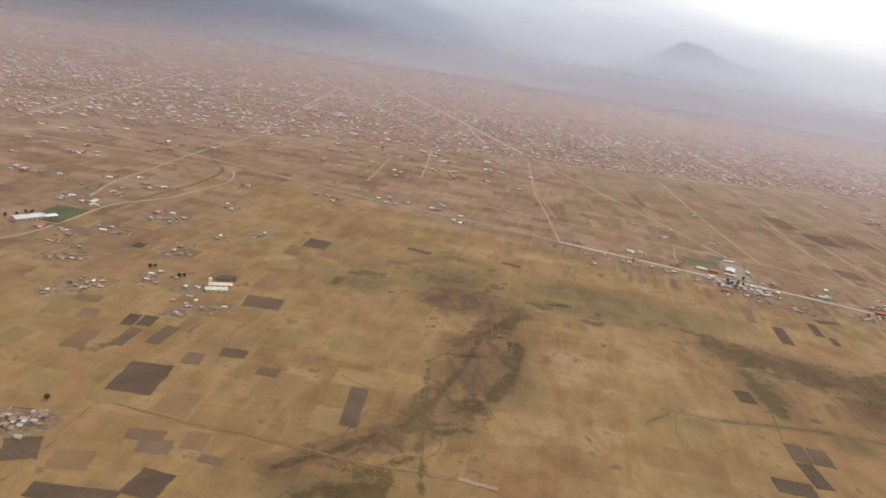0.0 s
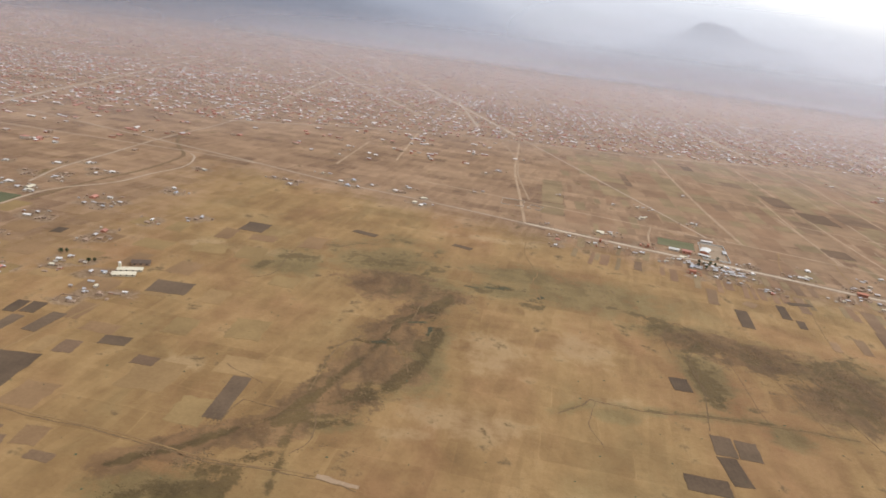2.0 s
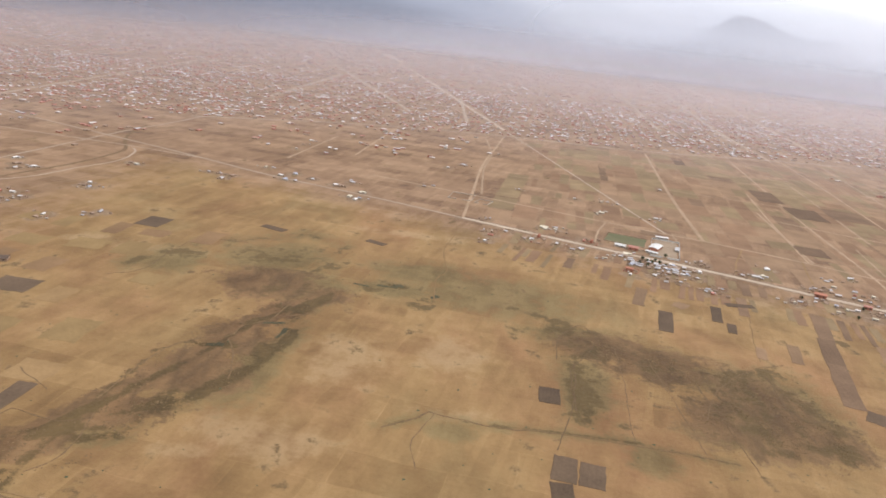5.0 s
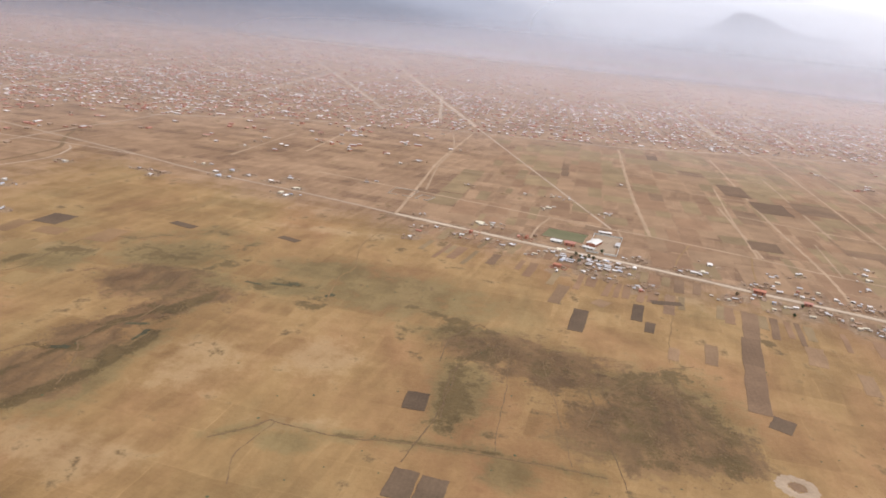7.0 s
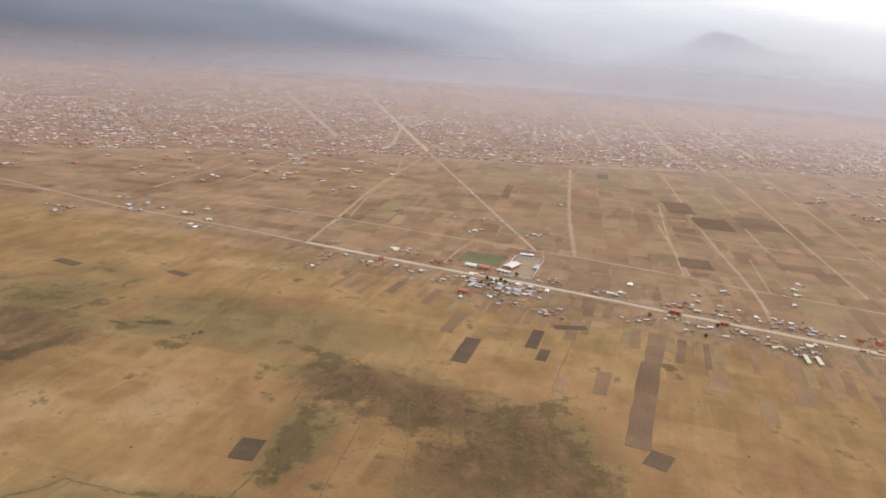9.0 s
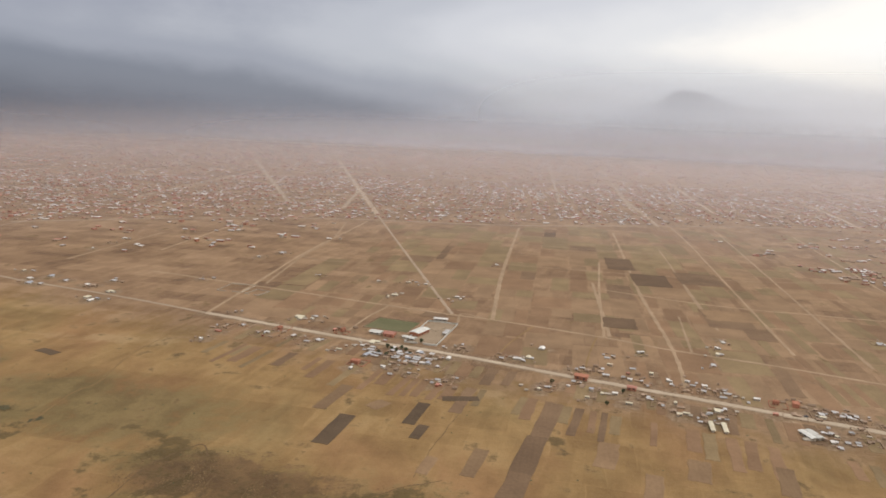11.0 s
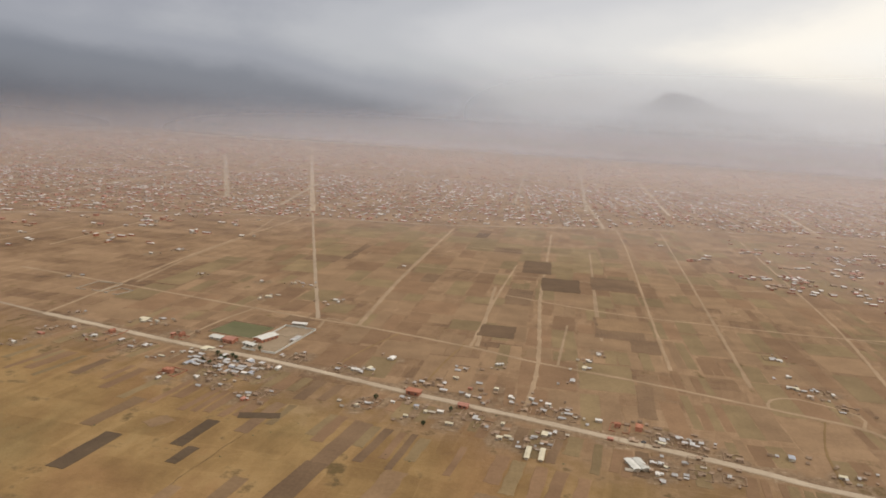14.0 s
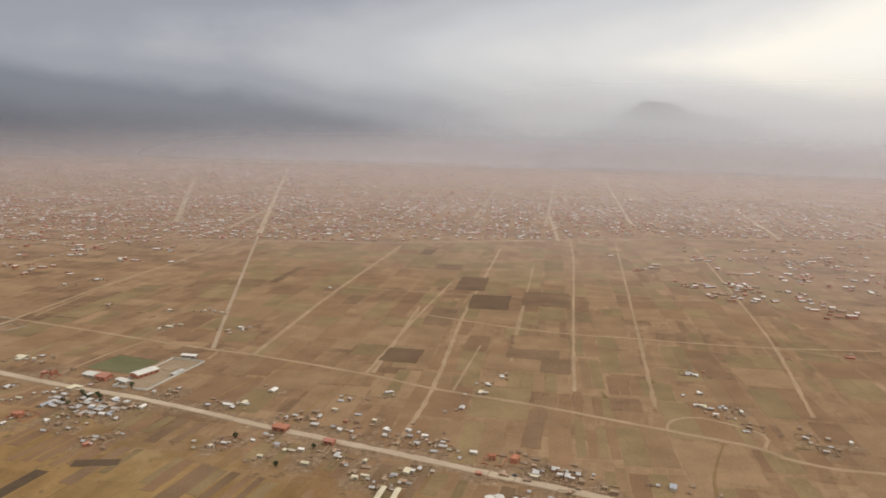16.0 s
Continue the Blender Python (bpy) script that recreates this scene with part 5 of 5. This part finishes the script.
# ---- low shrubs and tussocks ----
def shrubs(name, label, spots, seed, size, mat):
    """Low uneven mounds of stalks, a few faces each."""
    rng = np.random.RandomState(seed)
    verts, faces = [], []
    for x, y in spots:
        r, h, base = rng.uniform(*size), rng.uniform(0.1, 0.28), len(verts)
        for k in range(6):
            a, q = k * math.pi / 3 + rng.uniform(-0.3, 0.3), r * rng.uniform(0.6, 1.2)
            verts.append((x + math.cos(a) * q, y + math.sin(a) * q, 0.0))
        for k in range(3):
            a = k * 2.1 + rng.uniform(-0.4, 0.4)
            verts.append((x + math.cos(a) * r * 0.45, y + math.sin(a) * r * 0.45, h * rng.uniform(0.6, 1.1)))
        faces += [(base, base + 1, base + 6), (base + 1, base + 2, base + 6), (base + 2, base + 7, base + 6), (base + 2, base + 3, base + 7), (base + 3, base + 4, base + 7), (base + 4, base + 8, base + 7),
                  (base + 4, base + 5, base + 8), (base + 5, base, base + 8), (base, base + 6, base + 8), (base + 6, base + 7, base + 8)]
    tagged(new(name, flat_mesh(name, verts, faces, mat)), label, "shrubs", "", "stuff")


def wet_spots(rows, count, seed, tight):
    rng = np.random.RandomState(seed)
    out = []
    while len(out) < count:
        x, y, rx, ry = rows[rng.randint(len(rows))][:4]
        a, q = rng.uniform(0, 2 * math.pi), math.sqrt(rng.uniform(0, 1.3))
        px, py = x + math.cos(a) * q * rx, y + math.sin(a) * q * ry
        if noise.noise(Vector((px / 9.0, py / 9.0, 1.0))) > tight:
            out.append((px, py))
    return out


shrubs("reeds", "dark olive reeds and tussocks on damp ground", wet_spots(WET + WET_EAST, 1500, 1, -0.1), 2, (0.15, 0.42), REED)
shrubs("tussocks", "brown dry tussock grass along the stream", wet_spots(RUST, 4000, 5, 0.05), 6, (0.15, 0.5), TUSSOCK)
lone = np.random.RandomState(9)
weeds = []
for x, y, turn in ALL_SPOTS:
    for k in range(5):
        a, q = lone.uniform(0, 2 * math.pi), lone.uniform(2.5, 10.0)
        weeds.append((x + math.cos(a) * q, y + math.sin(a) * q))
weeds = [p for p in weeds if line_distance(np.array([p[0]]), np.array([p[1]]), MAIN)[0] > 4]
shrubs("weeds", "brown weeds on trodden earth round the houses", weeds, 13, (0.25, 0.8), TUSSOCK)
shrubs("bushes", "small dark bushes dotted over dry grass", [(lone.uniform(-250, 560), lone.uniform(200, 520)) for _ in range(260)], 3, (0.3, 0.7), LEAVES)

# ---- trees and cars ----
def tree(x, y, h, seed):
    rng = random.Random(seed)
    base = tagged(new("tree"), "dark green bushy tree on the dry plain", "tree", "trees on the plain")
    base.matrix_world = pose(x, y, 0, 0, 0, rng.uniform(0, 360))
    bm = bmesh.new()
    bmesh.ops.create_cone(bm, segments=7, radius1=0.22, radius2=0.1, depth=h * 0.5, matrix=Matrix.Translation((0, 0, h * 0.25)))
    for k in range(4):
        a = k * 1.6 + rng.uniform(-0.3, 0.3)
        m = Matrix.Translation((math.cos(a) * h * 0.12, math.sin(a) * h * 0.12, h * 0.52)) @ Euler((0.6 * math.sin(-a), 0.6 * math.cos(a), 0)).to_matrix().to_4x4()
        bmesh.ops.create_cone(bm, segments=5, radius1=0.09, radius2=0.03, depth=h * 0.35, matrix=m)
    part("trunk", bm, BARK, base)
    verts, faces = [], []
    for k in range(420):
        d = Vector((rng.gauss(0, 1), rng.gauss(0, 1), rng.gauss(0, 1))).normalized() * rng.uniform(0.45, 1.0)
        lump = 1 + 0.35 * noise.noise(d * 2.2 + Vector((seed, 0, 0)))
        c = Vector((d.x * h * 0.42 * lump, d.y * h * 0.42 * lump, h * 0.62 + d.z * h * 0.38 * lump))
        u = Vector((rng.gauss(0, 1), rng.gauss(0, 1), rng.gauss(0, 1))).normalized()
        v = u.orthogonal().normalized()
        s = rng.uniform(0.12, 0.26)
        b = len(verts)
        verts += [tuple(c + u * s), tuple(c + v * s * 0.6), tuple(c - u * s), tuple(c - v * s * 0.6)]
        faces.append((b, b + 1, b + 2, b + 3))
    crown = new("crown", flat_mesh("crown", verts, faces, LEAVES))
    crown.parent = base


TREES = [(-279, 481), (-276, 487), (-270, 482), (-267, 478), (-282, 472), (-284, 476), (-273, 490), (-159, 411), (-157, 414), (-138, 402), (-136, 405), (-137, 248)]
TREES2 = [(274, 571), (277, 568), (283, 570), (280, 566), (286, 567), (372, 524), (410, 517), (270, 560), (289, 561), (275, 556), (294, 585), (398, 498)]
for k, (x, y) in enumerate(TREES + TREES2):
    tree(x, y, 2.3 + (k * 7 % 5) * 0.3, k)


def car(x, y, rot, paint, label):
    base = tagged(new("car"), label, "car", "cars on the road")
    base.matrix_world = pose(x, y, 0.32, 0, 0, rot)
    bm = bmesh.new()
    box(bm, -2.1, -0.85, 0.3, 2.1, 0.85, 0.85)
    box(bm, -1.3, -0.75, 0.85, 1.0, 0.75, 1.45)
    for v in bm.verts:
        if v.co.z > 1.4:
            v.co.x *= 0.75
    bmesh.ops.bevel(bm, geom=bm.edges[:], offset=0.08, segments=2, affect="EDGES")
    bmesh.ops.scale(bm, vec=(0.55, 0.55, 0.55), verts=bm.verts)
    part("body", bm, paint, base)
    for sx in (-1.3, 1.3):
        for sy in (-0.8, 0.8):
            bm = bmesh.new()
            bmesh.ops.create_cone(bm, cap_ends=True, segments=14, radius1=0.32, radius2=0.32, depth=0.22, matrix=Matrix.Translation((sx, sy, 0.32)) @ Euler((radians(90), 0, 0)).to_matrix().to_4x4())
            bmesh.ops.scale(bm, vec=(0.55, 0.55, 0.55), verts=bm.verts)
            part("wheel", bm, GLASS, base)


car(524, 488, -16, RUST_ROOF, "brown saloon car on the pale gravel road")
car(499, 497.5, -16, GLASS, "dark saloon car on the pale gravel road")
